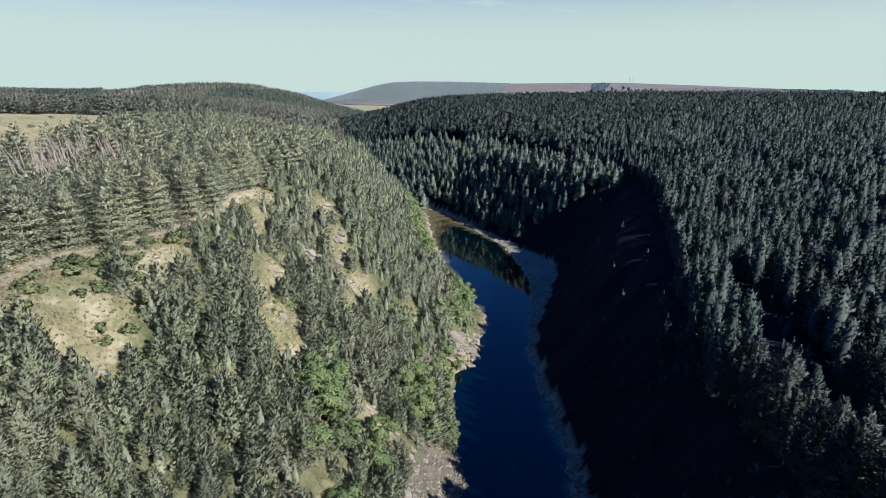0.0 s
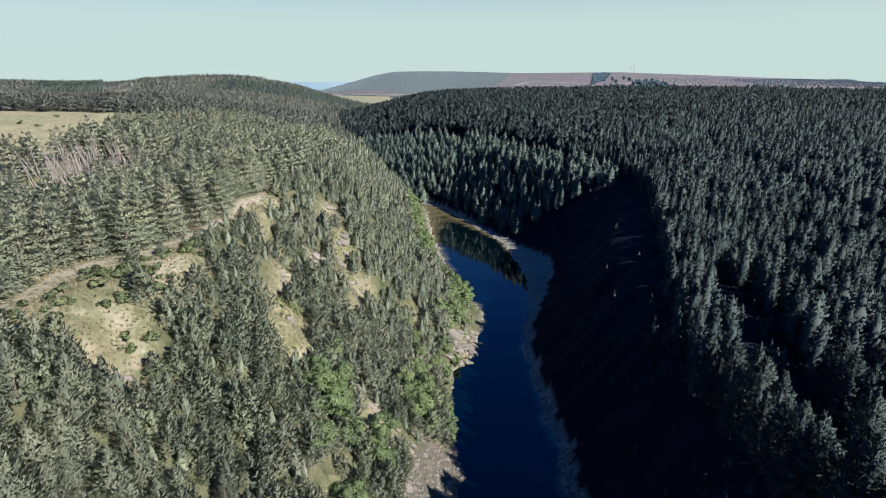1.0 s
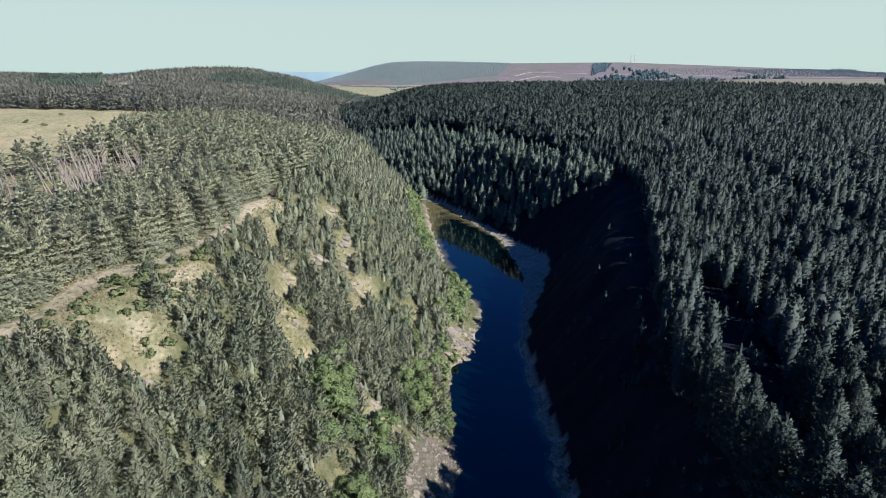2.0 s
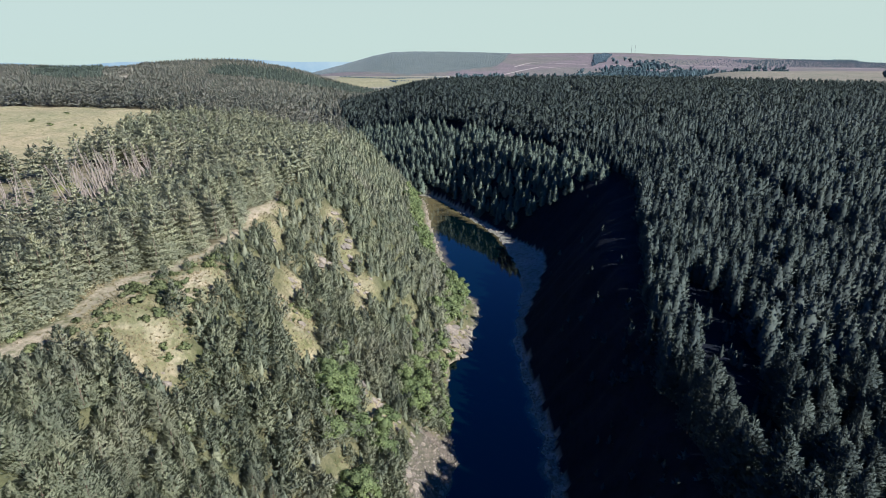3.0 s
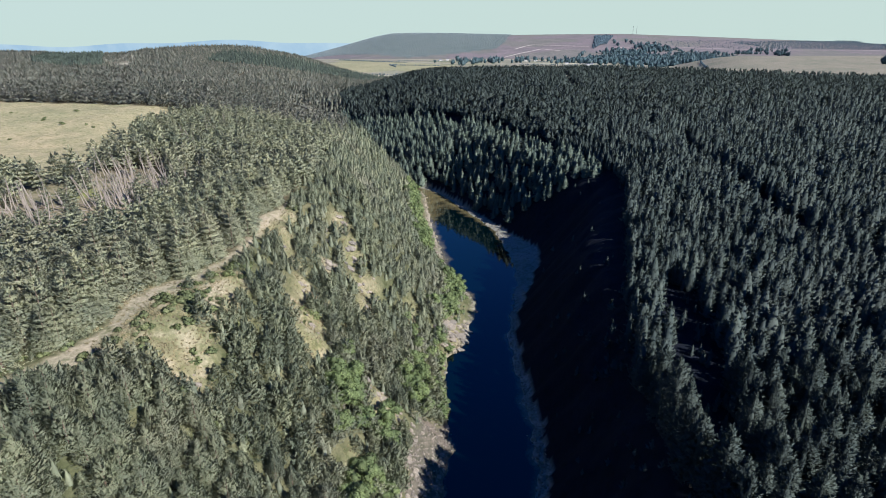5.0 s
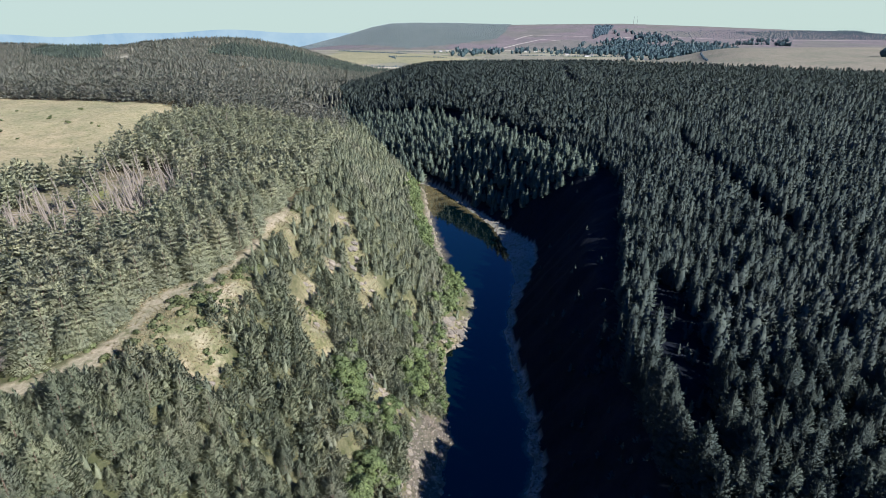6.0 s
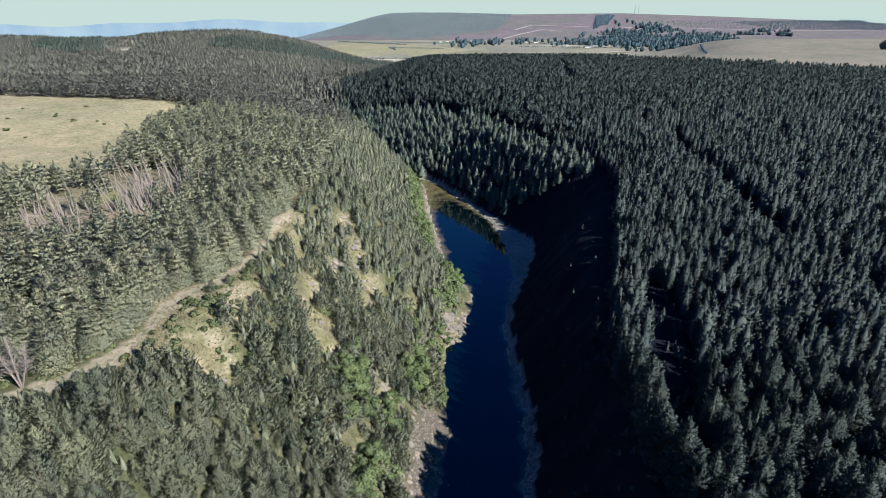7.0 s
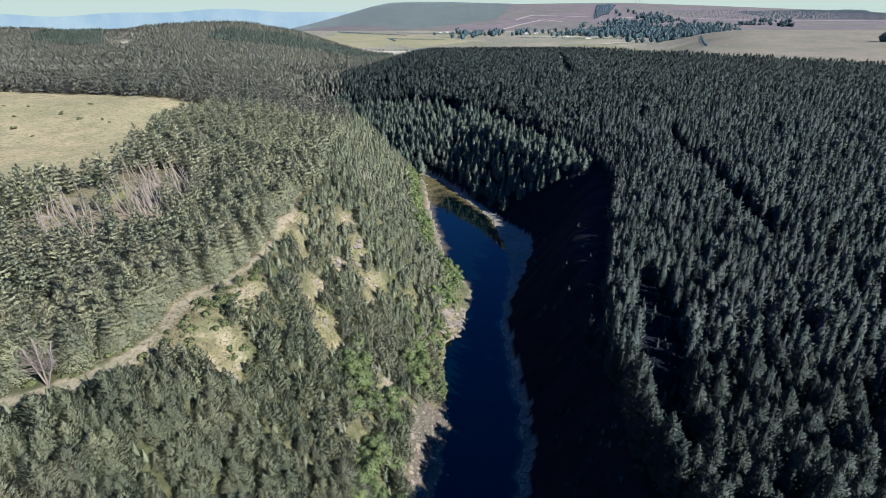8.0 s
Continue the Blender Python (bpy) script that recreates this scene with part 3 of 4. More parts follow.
    centre = centre * (radius, radius, height * 0.36) + (0, 0, height * 0.6)
    which = rng.integers(0, k, count)
    d = rng.normal(0, 1, (count, 3))
    d /= np.linalg.norm(d, axis=1, keepdims=True)
    d[:, 2] = np.abs(d[:, 2]) * 0.9 - 0.15
    size = radius * rng.uniform(0.3, 0.48, k)
    p = centre[which] + d * (size[which] * rng.uniform(0.75, 1.08, count))[:, None]
    out = d + rng.normal(0, 0.6, (count, 3))
    out /= np.linalg.norm(out, axis=1, keepdims=True)
    s = leaf * rng.uniform(0.6, 1.3, count)
    a = tufts(rng, p, out, s * 1.2, s * 0.6, d * 0.6 + np.array((0, 0, 0.5)), 0.6)
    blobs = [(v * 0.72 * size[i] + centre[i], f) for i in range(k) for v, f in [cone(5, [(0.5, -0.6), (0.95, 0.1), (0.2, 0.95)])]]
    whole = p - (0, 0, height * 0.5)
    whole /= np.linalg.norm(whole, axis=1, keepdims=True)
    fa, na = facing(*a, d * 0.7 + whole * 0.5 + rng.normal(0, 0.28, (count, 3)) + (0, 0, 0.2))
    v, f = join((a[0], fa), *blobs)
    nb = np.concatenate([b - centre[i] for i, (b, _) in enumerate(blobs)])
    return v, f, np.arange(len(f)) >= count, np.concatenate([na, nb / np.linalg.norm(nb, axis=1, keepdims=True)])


def stem(height, r0, r1, bend=0.0, sides=6):
    v, f = cone(sides, [(r0 * 1.35, -0.6), (r0, 0.5), (r0 + (r1 - r0) * 0.5, height * 0.5), (r1, height)])
    v[:, 0] += bend * (v[:, 2] / height) ** 2 * height
    return v, f


def part(name, data, mat, parent, label=""):
    me = data if isinstance(data, bpy.types.Mesh) else mesh_of(name, data[0], data[1], mat, inner=data[2] if len(data) > 2 else None, normals=data[3] if len(data) > 3 else None)
    ob = new(name, me)
    ob.parent = parent
    return tagged(ob, label)


def spots(seed, x0, x1, y0, y1, space, jitter=0.42):
    """A jittered grid of places, its rows set off from one another."""
    rng = np.random.default_rng(seed)
    xs, ys = np.meshgrid(np.arange(x0, x1, space), np.arange(y0, y1, space))
    xs = xs + rng.uniform(0, space, (len(ys), 1))
    x = xs.ravel() + rng.uniform(-jitter, jitter, xs.size) * space
    y = ys.ravel() + rng.uniform(-jitter, jitter, xs.size) * space
    return x, y, rng


def wood(name, kinds, x, y, rng, mat, low, high, label, sink=0.4, size=1.0):
    """Many trees joined into one mesh: kinds are crowns of unit height scale."""
    vs, fs, ins, ns, ts, n = [], [], [], [], [], 0
    z = land(x, y) - sink
    s = rng.uniform(low, high, len(x)) * size
    w = s * rng.uniform(0.85, 1.18, len(x))
    a = rng.random(len(x)) * 6.2832
    pick = rng.integers(0, len(kinds), len(x))
    own = rng.random(len(x))
    for k, (v, f, *inner) in enumerate(kinds):
        m = pick == k
        if not m.any():
            continue
        ca, sa = np.cos(a[m])[:, None], np.sin(a[m])[:, None]
        px = (v[None, :, 0] * ca - v[None, :, 1] * sa) * w[m][:, None] + x[m][:, None]
        py = (v[None, :, 0] * sa + v[None, :, 1] * ca) * w[m][:, None] + y[m][:, None]
        pz = v[None, :, 2] * s[m][:, None] + z[m][:, None]
        vs.append(np.stack([px, py, pz], -1).reshape(-1, 3))
        fs.append((f[None] + (np.arange(m.sum()) * len(v))[:, None, None]).reshape(-1, 3) + n)
        ins.append(np.tile(inner[0] if inner else np.zeros(len(f), bool), m.sum()))
        if len(inner) > 1:
            c = inner[1]
            ns.append(np.stack([c[None, :, 0] * ca - c[None, :, 1] * sa, c[None, :, 0] * sa + c[None, :, 1] * ca, c[None, :, 2] + 0 * ca], -1).reshape(-1, 3))
        ts.append(np.repeat(own[m], len(v)))
        n += m.sum() * len(v)
    ob = new(name, mesh_of(name, np.concatenate(vs), np.concatenate(fs), mat, inner=np.concatenate(ins), normals=np.concatenate(ns) if ns else None, tint=np.concatenate(ts)))
    return tagged(ob, label, "forest", kind="stuff")


def stand(makers, x, y, rng, low, high, group, sink=0.3, size=None):
    """Single trees, each a thing with its parts, copied from the made ones."""
    z = land(x, y) - sink
    used = [False] * len(makers)
    for i in range(len(x)):
        k = int(rng.integers(0, len(makers)))
        s = float(rng.uniform(low, high)) * (1.0 if size is None else float(size[i]))
        w = s * float(rng.uniform(0.88, 1.15))
        m = pose(x[i], y[i], z[i], 0, 0, float(rng.uniform(0, 360)))
        if used[k]:
            ob = copy_thing(makers[k], m)
        else:
            ob, used[k] = makers[k], True
            ob.matrix_basis = m
        ob.scale = (w, w, s)
        tagged(ob, group=group)


def tree(name, crown, trunk, mat, label, category, bark=None):
    root = new(name)
    root.empty_display_size = 0.5
    part("crown", crown, mat, root)
    part("trunk", trunk, bark or bark_mat, root)
    return tagged(root, label, category)


def leafy(name, data, mat):
    return mesh_of(name, data[0], data[1], mat, inner=data[2], normals=data[3])

# ---- woods ----

def in_sight(x, y, margin=30):
    """The wedge of country in front, with room for what casts shade into it."""
    return (np.abs(x) < 0.78 * y + 40 + margin) | ((x > 0) & (x < 0.78 * y + 65 + margin))


# mature spruce plantation on the east plateau
sx, sy, rng = spots(11, -140, 430, 18, 930, 3.95, 0.46)
keep = inside(sx, sy, EAST_X, EAST_Y) & in_sight(sx, sy)
keep &= ~((np.abs(sx - np.interp(sy, (150, 200, 300), (133, 134, 141)) - 2 * wobble(sx, sy, 60)) < 4.2) & (sy > 150) & (sy < 300))
keep &= ~((near_line(sx, sy, (116, 145), (464, 690)) < 4) & (sy > 400))
lane = near_line(sx, sy, (56, 58.5, 64, 70, 74, 76), (48, 64, 81, 105, 120, 130)) - np.interp(sy, (50, 64, 84, 107, 130), (4.2, 5.0, 6.0, 6.6, 4.6))
keep &= (lane > 0) & ((rng.random(len(sx)) < 0.93) | (np.hypot(sx - 60, sy + 20) > 190) | (sx < np.interp(sy, (20, 70, 108, 150, 195, 236), (45, 51, 56, 67, 80, 93)) + 7))
keep &= (wobble(sx, sy, 17, 3.0) + 0.5 * wobble(sx, sy, 8, 1.0) < 0.8) | (lane < 14) | (near_line(sx, sy, EAST_X[2:11], EAST_Y[2:11]) < 24)
sx, sy = sx[keep], sy[keep]
reach = np.hypot(sx - 60, sy + 20)
close = reach <= np.sort(reach)[min(270, len(reach) - 1)]
# the outermost row is enlarged here to throw shade on the west bank
rim = np.interp(sy, (18, 58, 78, 100), (0.5, 0.25, 0.1, 0.0)) * (1 - step(sx - np.interp(sy, (20, 70, 108), (46, 50, 54.5)), 3, 6))
far_off = sy > 330
crowns = [conifer(100 + i, 12, (2.9, 3.3, 3.0, 3.5)[i], 4200, 0.245, 0.1, (2.0, 2.7, 1.8, 2.3)[i], 0.72, 0.45, 20, up=0.4, slim=0.42, loose=0.55, lit=0.5, soft=1.0, sky=0.65, core=0.15) for i in range(4)]
spruces = [tree("spruce_tree", c, stem(11.5, 0.18, 0.05), spruce_mat, "tall dark green spruce in a dense plantation", "tree") for c in crowns]
sel = np.flatnonzero(close)[:300]
stand(spruces, sx[sel], sy[sel], rng, 0.8, 1.22, "spruces along the east rim", size=1 + rim[sel])
rest = np.ones(len(sx), bool)
rest[sel] = False
rim_kinds = [conifer(110 + i, 12, (2.9, 3.3, 3.0, 3.5)[i], 560, 0.41, 0.06, (2.0, 2.7, 1.8, 2.3)[i], 0.72, 0.45, 9, up=0.4, slim=0.46, loose=0.55, lit=0.5, soft=0.95, sky=0.75, core=0.42) for i in range(4)]
m = rest & ~far_off & (reach < 205)
wood("near_spruce_forest", rim_kinds, sx[m], sy[m], rng, spruce_mat, 0.8, 1.16, "dense green spruces behind the rim of the gorge")
mid_kinds = [conifer(120 + i, 12, (2.8, 3.1, 2.9, 3.3, 3.0)[i], 160, 0.66, 0.1, (1.8, 2.4, 1.7, 2.1, 2.6)[i], 0.75, 0.45, 5, up=0.5, slim=0.5, loose=0.5, lit=0.6, soft=0.85, sky=0.85, core=0.46) for i in range(5)]
m = rest & ~far_off & (reach >= 205)
edge = 1 - 0.22 * step(-near_line(sx, sy, (98, 96, 90, 80, 60), (236, 262, 290, 316, 362)), -14, -6)
wood("spruce_forest", mid_kinds, sx[m], sy[m], rng, spruce_mat, 0.8, 1.16, "dense dark green spruce plantation on the plateau", size=edge[m])
m = rest & far_off
far_kinds = [conifer(140 + i, 12, (2.5, 2.8, 2.6)[i], 30, 1.3, 0.45, (1.5, 1.9, 1.4)[i], 0.8, 0.4, 3, up=0.4, slim=0.5, lit=0.6, soft=0.65, sky=1.1, core=0.66) for i in range(3)]
wood("distant_spruce_forest", far_kinds, sx[m], sy[m], rng, spruce_mat, 0.8, 1.16, "distant dark green spruce plantation up to the brow")

# Low spruces added so that sunlit ground in the lane is hidden.
lx, ly, rng = spots(24, 48, 84, 44, 134, 2.6)
ok = (near_line(lx, ly, (56, 58.5, 64, 70, 74, 76), (48, 64, 81, 105, 120, 130)) < 4) & (rng.random(len(lx)) < 0.35)
wood("lane_undergrowth", mid_kinds, lx[ok], ly[ok], rng, spruce_mat, 0.22, 0.4, "low spruces added to cover lit ground in the gap")

# bushy spruces added along the plantation's foot to stop sun leaking through
ex, ey, rng = spots(25, 52, 118, 96, 330, 2.4)
ok = inside(ex, ey, EAST_X, EAST_Y) & (near_line(ex, ey, EAST_X[2:11], EAST_Y[2:11]) < 19) & (near_line(ex, ey, EAST_X[2:11], EAST_Y[2:11]) > 1) & ((ey > 135) | (ex > 84))
foot_kinds = [conifer(150 + i, 9, 2.2, 34, 0.9, 0.0, 1.6, 0.75, 0.4, 3, up=0.4, slim=0.5, lit=0.6, soft=0.8, sky=0.7, core=0.8) for i in range(3)]
wood("forest_edge_undergrowth", foot_kinds, ex[ok], ey[ok], rng, spruce_mat, 0.65, 1.05, "bushy spruces added to stop sun under the plantation's edge")

# younger spruces on the far bank above the bend
sx, sy, rng = spots(12, -125, 100, 262, 640, 4.3, 0.47)
keep = (inside(sx, sy, YOUNG_X, YOUNG_Y) | ((sy > 395) & (sx > right_edge(sy) + 4) & (sx < right_edge(sy) + 75))) & ~inside(sx, sy, EAST_X, EAST_Y)
young = [conifer(160 + i, 9.5, (3.6, 4.0, 3.7)[i], 170, 0.76, 0.02, 1.5, 0.8, 0.2, 5, slim=0.46, soft=0.9, sky=0.8, core=0.55) for i in range(3)]
wood("young_spruce_wood", young, sx[keep], sy[keep], rng, young_mat, 0.62, 1.15, "younger blue-green spruces on the slope above the bend")

# the shaded east bank
sx, sy, rng = spots(13, 24, 100, 20, 300, 3.8)
keep = (sx > right_edge(sy) + np.interp(sy, (70, 150, 190, 240, 262, 290), (6, 5, 6, 18, 22, 10))) & ~inside(sx, sy, EAST_X, EAST_Y) & ~inside(sx, sy, YOUNG_X, YOUNG_Y) & (sx < 98)
# Denser and larger round (57, 112), added to cover a sunlit patch.
upper = bell(sx, sy, 57, 112, 9, 16)
keep &= rng.random(len(sx)) < np.maximum(np.interp(sy, (110, 170), (0.45, 0.04)), upper)
wood("bank_spruce_wood", far_kinds, sx[keep], sy[keep], rng, spruce_mat, 0.2, 0.38, "scattered spruces on the steep shaded bank", size=1 + 1.3 * upper[keep])

# pines on the west slope
sx, sy, rng = spots(14, -190, 20, 15, 96, 3.2, 0.48)
qx, qy, rng = spots(17, -190, 20, 96, 640, 3.0, 0.48)
sx, sy = np.concatenate([sx, qx]), np.concatenate([sy, qy])
dl = left_edge(sy) - sx
bare = openness(sx, sy)
path_d = near_line(sx, sy, PATH_X, PATH_Y)
west_of = sx < np.interp(sy, (15, 44, 57, 75, 94, 127, 166, 186, 240, 320, 420, 640), (-150, -87, -76, -70, -66, -57, -56, -53, -56, -62, -72, -165))
slope = (dl > np.where((sy > 112) & (sy < 152), 2, np.interp(sy, (158, 172, 350, 372), (4, 11, 12, 5)))) & (scree(sx, sy) < 0.3) & ~west_of & (path_d > 2.6) & in_sight(sx, sy)
BIRCHES = ((-15, 66, 4.5, 8, 13), (-13, 91, 2, 2.5, 3), (-23, 95, 3, 8, 10), (-7, 119, 3, 7, 9), (-5, 132, 2, 5, 4), (-10, 150, 2.5, 5, 4))
for cx, cy, a, b, n in BIRCHES:
    slope &= bell(sx, sy, cx, cy, a, b) < 0.45
slope &= (bare < 0.25) | (rng.random(len(sx)) < 0.06)
slope &= (sy < 135) | (rng.random(len(sx)) < 0.86)
slope &= wobble(sx, sy, 13, 7.0) + 0.6 * wobble(sx, sy, 6, 2.0) < np.where(sy < 96, 1.1, 0.9)
# lower beside the track and in the openings
small = np.where(bare > 0.25, 0.35, 1.0) * np.maximum(np.interp(path_d, (2.6, 6, 13), (0.36, 0.55, 1.0)), np.maximum(0.75 * (sy > 125), np.interp(path_d, (2.6, 6, 11), (0.3, 0.42, 0.85)) * (sy < 66)))
close = slope & (sy < 92) & (sx > -80)
pine_crowns = [conifer(200 + i, 7.0, (3.0, 3.4, 3.1, 3.7)[i], 4800, 0.245, 0.0, (1.7, 2.2, 1.6, 2.4)[i], 0.68, 0.6, 14, up=0.7, slim=0.3, lit=0.5, soft=1.25, sky=0.5, core=0) for i in range(4)]
pines = [tree("pine_tree", c, stem(6.6, 0.15, 0.04), pine_mat, "bushy olive green young pine on a steep sunny slope", "tree") for c in pine_crowns]
order = np.argsort(np.hypot(sx + 30, sy + 10) + 1e6 * ~close)
sel = order[:min(290, close.sum())]
stand(pines, sx[sel], sy[sel], rng, 0.65, 1.32, "young pines on the west slope", size=small[sel])
rest = slope.copy()
rest[sel] = False
near_rest = rest & (sy < 140)
pine_near = [conifer(210 + i, 7.0, (2.8, 3.2, 3.0)[i], 1000, 0.325, 0.0, (1.7, 2.2, 1.9)[i], 0.68, 0.6, 10, up=0.7, slim=0.36, lit=0.5, soft=1.25, sky=0.5, core=0) for i in range(3)]
wood("pine_wood", pine_near, sx[near_rest], sy[near_rest], rng, pine_mat, 0.58, 1.32, "olive green young pines on the sunny slope above the river", size=small[near_rest])
m = rest & (sy >= 140) & (sy < 230)
pine_mid = [conifer(220 + i, 5.8, (2.7, 3.1, 2.8)[i], 500, 0.38, 0.0, (2.2, 2.7, 2.4)[i], 0.64, 0.6, 8, up=0.6, slim=0.4, lit=0.5, soft=0.8, sky=0.8, core=0.25) for i in range(3)]
wood("bend_pine_wood", pine_mid, sx[m], sy[m], rng, pine_mat, 0.6, 1.2, "olive green young pines on the slope above the bend", size=small[m])
ux, uy, rng = spots(23, -95, 15, 30, 300, 3.5)
ok = (left_edge(uy) - ux > 4) & (scree(ux, uy) < 0.3) & (openness(ux, uy) < 0.15) & (near_line(ux, uy, PATH_X, PATH_Y) > 2.5) & (ux > np.interp(uy, (30, 57, 94, 127, 225), (-88, -72, -60, -54, -53)))
under = [conifer(240 + i, 8, (2.6, 3.0)[i], 100, 0.8, 0.0, 1.5, 0.8, 0.7, 5, up=0.9, slim=0.3) for i in range(2)]
wood("pine_undergrowth", under, ux[ok], uy[ok], rng, pine_mat, 0.38, 0.66, "low young pines between the taller ones")
m = rest & (sy >= 230)
pine_far = [conifer(230 + i, 6.6, (2.4, 2.7, 2.5)[i], 100, 0.8, 0.0, 1.5, 0.8, 0.7, 4, up=0.8) for i in range(3)]
wood("upper_pine_wood", pine_far, sx[m], sy[m], rng, pine_mat, 0.6, 1.15, "young pines on the slope where the valley narrows")

# the same woods go on behind, on both rims
sx, sy, rng = spots(18, -150, -10, -110, 15, 5.6)
keep = left_edge(sy) - sx > 5
wood("lower_pine_wood", pine_far, sx[keep], sy[keep], rng, pine_mat, 0.7, 1.15, "young pines on the slope down the valley")
sx, sy, rng = spots(19, 30, 150, -110, 20, 5.0)
keep = (sx > right_edge(sy) + 24) & ~inside(sx, sy, EAST_X, EAST_Y)
wood("lower_spruce_wood", far_kinds, sx[keep], sy[keep], rng, spruce_mat, 0.8, 1.1, "spruce plantation down the valley")

# tall pines on the west plateau
sx, sy, rng = spots(15, -420, -45, 15, 620, 4.5, 0.47)
dl = left_edge(sy) - sx
west_of = sx < np.interp(sy, (15, 36, 44, 51, 57, 61, 65, 69, 75, 79, 83, 88, 94, 101, 111, 121, 130, 141, 150, 172, 188, 240, 320, 420, 640), (-152, -99, -88.5, -83, -77, -73, -70, -65.5, -65.5, -68, -71, -71, -66.5, -62, -59, -57.6, -56.6, -60, -57.5, -55.5, -52, -56, -62, -72, -165))
GAP = bell(sx, sy, -130, 134, 11, 11) + bell(sx, sy, -136, 160, 8, 12) + bell(sx, sy, -110, 121, 5, 6) + bell(sx, sy, -124, 116, 6, 4) > 0.42
GAP |= (bell(sx, sy, -112, 158, 11, 24) + bell(sx, sy, -124, 185, 13, 16) + bell(sx, sy, -100, 138, 5, 6) > 0.4) & (rng.random(len(sx)) < 0.88)
GAP |= (bell(sx, sy, -100, 167, 6, 11) + 0.75 * bell(sx, sy, -113, 224, 6, 16) > 0.42) & (rng.random(len(sx)) < 0.7)
GAP |= (bell(sx, sy, -106, 208, 8, 12) + bell(sx, sy, -126, 262, 14, 30) > 0.4) & (rng.random(len(sx)) < 0.45)
keep = west_of & (dl > 20) & ~inside(sx, sy, FIELD_X, FIELD_Y) & in_sight(sx, sy) & (near_line(sx, sy, PATH_X, PATH_Y) > 1.5) & ~GAP & (bell(sx, sy, -80.5, 54, 4, 4.5) < 0.45)
low = (1 - 0.22 * bell(sx, sy, -97, 138, 18, 48)) * (1 - 0.42 * bell(sx, sy, -120, 138, 18, 30))
near = keep & (sy < 175) & (sx > -112)
edge_crowns = [conifer(300 + i, 12, (4.0, 4.6, 4.2)[i], 5000, 0.275, 0.03, (1.8, 2.3, 2.0)[i], 0.75, 0.08, 32, 1.3, 0.4, up=0.1, slim=0.42, loose=0.35, soft=1.05, sky=0.6, core=0, hollow=0.08) for i in range(3)]
tall = [tree("tall_pine_tree", c, stem(11, 0.2, 0.05), tall_mat, "tall green pine at the edge of the forest", "tree") for c in edge_crowns]
sel = np.flatnonzero(near & (near_line(sx, sy, PATH_X, PATH_Y) < 26))[:300]
stand(tall, sx[sel], sy[sel], rng, 0.8, 1.15, "tall pines beside the track", size=low[sel])
rest = keep.copy()
rest[sel] = False
m = rest & (sy < 330)
tall_mid = [conifer(320 + i, 12, (3.3, 3.7, 3.4)[i], 480, 0.55, 0.2, (1.8, 2.3, 2.0)[i], 0.75, 0.08, 14, 1.6, 0.4, up=0.15, slim=0.5, loose=0.35, soft=1.05, sky=0.6, core=0, hollow=0.1) for i in range(3)]
wood("tall_pine_forest", tall_mid, sx[m], sy[m], rng, tall_mat, 0.75, 1.15, "green pine forest on the plateau beside the pasture", size=low[m])
m = rest & (sy >= 330)
tall_far = [conifer(330 + i, 11.5, (3.0, 3.4)[i], 84, 0.95, 0.1, 2.0, 0.75, 0.1, 6, 1.6, 0.4, slim=0.5, soft=0.65, sky=0.85, core=0, hollow=0.05) for i in range(2)]
wood("plateau_pine_forest", tall_far, sx[m], sy[m], rng, hill_mat, 0.75, 1.12, "pine forest behind the pasture")

# woods on the hills behind
sx, sy, rng = spots(16, -1150, 40, 560, 1480, 5.6)
keep = (in_sight(sx, sy)) & ~inside(sx, sy, EAST_X, EAST_Y) & ((sy > 615) | (sx < -415)) & (sx < -0.12 * (sy - 620)) & (sy < np.interp(sx, (-420, -300, -200, -100, 0), (1260, 1250, 1200, 1100, 850)))
hill_kinds = [conifer(340 + i, 10, 2.7, 10, 1.7, 0.2, 1.9, 0.8, 0.3, 2, slim=0.5, soft=0.6, sky=0.9, core=0.6) for i in range(3)]
for px, py, a, b in HILL_BARE:
    keep &= bell(sx, sy, px, py, a, b) < 0.45
dark = inside(sx, sy, *STAND_A) | inside(sx, sy, *STAND_B)
m = keep & ~dark
wood("hill_forest", hill_kinds, sx[m], sy[m], rng, hill_mat, 0.75, 1.2, "wooded hills under plantation forest", size=np.where(wobble(sx[m], sy[m], 330, 2.0) > 0.25, 1.05, 0.82))
m = keep & dark
wood("hill_spruce_stand", far_kinds, sx[m], sy[m], rng, young_mat, 0.95, 1.2, "tall dark spruce stand along the ridge of the hill")

# ---- dead pines on the plateau ----
bough_mesh = mesh_of("branch", *cone(3, [(0.06, 0), (0.035, 0.6), (0.012, 1.5)]), dead_mat)


def add_snag(root, seed, height, count, tilt=Matrix(), twig=1.0):
    """A bare bleached stem with broken boughs under root."""
    rng = np.random.default_rng(seed)
    trunk = part("trunk", stem(height, 0.19, 0.06, rng.uniform(-0.04, 0.06)), dead_mat, root)
    trunk.matrix_basis = tilt
    for i in range(count):
        h = rng.uniform(0.35, 0.97) * height
        bough = part("branch", bough_mesh, dead_mat, root)
        bough.matrix_basis = tilt @ pose(0, 0, h) @ Euler((0, rng.uniform(0.8, 1.35), rng.random() * 6.2832)).to_matrix().to_4x4()
        bough.scale = (1, 1, twig * rng.uniform(0.5, 1.6) * (1.2 - h / height))


def dead_tree(seed, height, count, label):
    root = new("dead_pine_tree")
    add_snag(root, seed, height, count)
    return tagged(root, label, "dead tree")


rng = np.random.default_rng(41)
snags = [dead_tree(400 + i, (10, 11.5, 11, 7.5)[i], (11, 12, 11, 8)[i], "bare bleached dead pine leaning on the plateau") for i in range(4)]
lean_x, lean_y = -4.5, 2
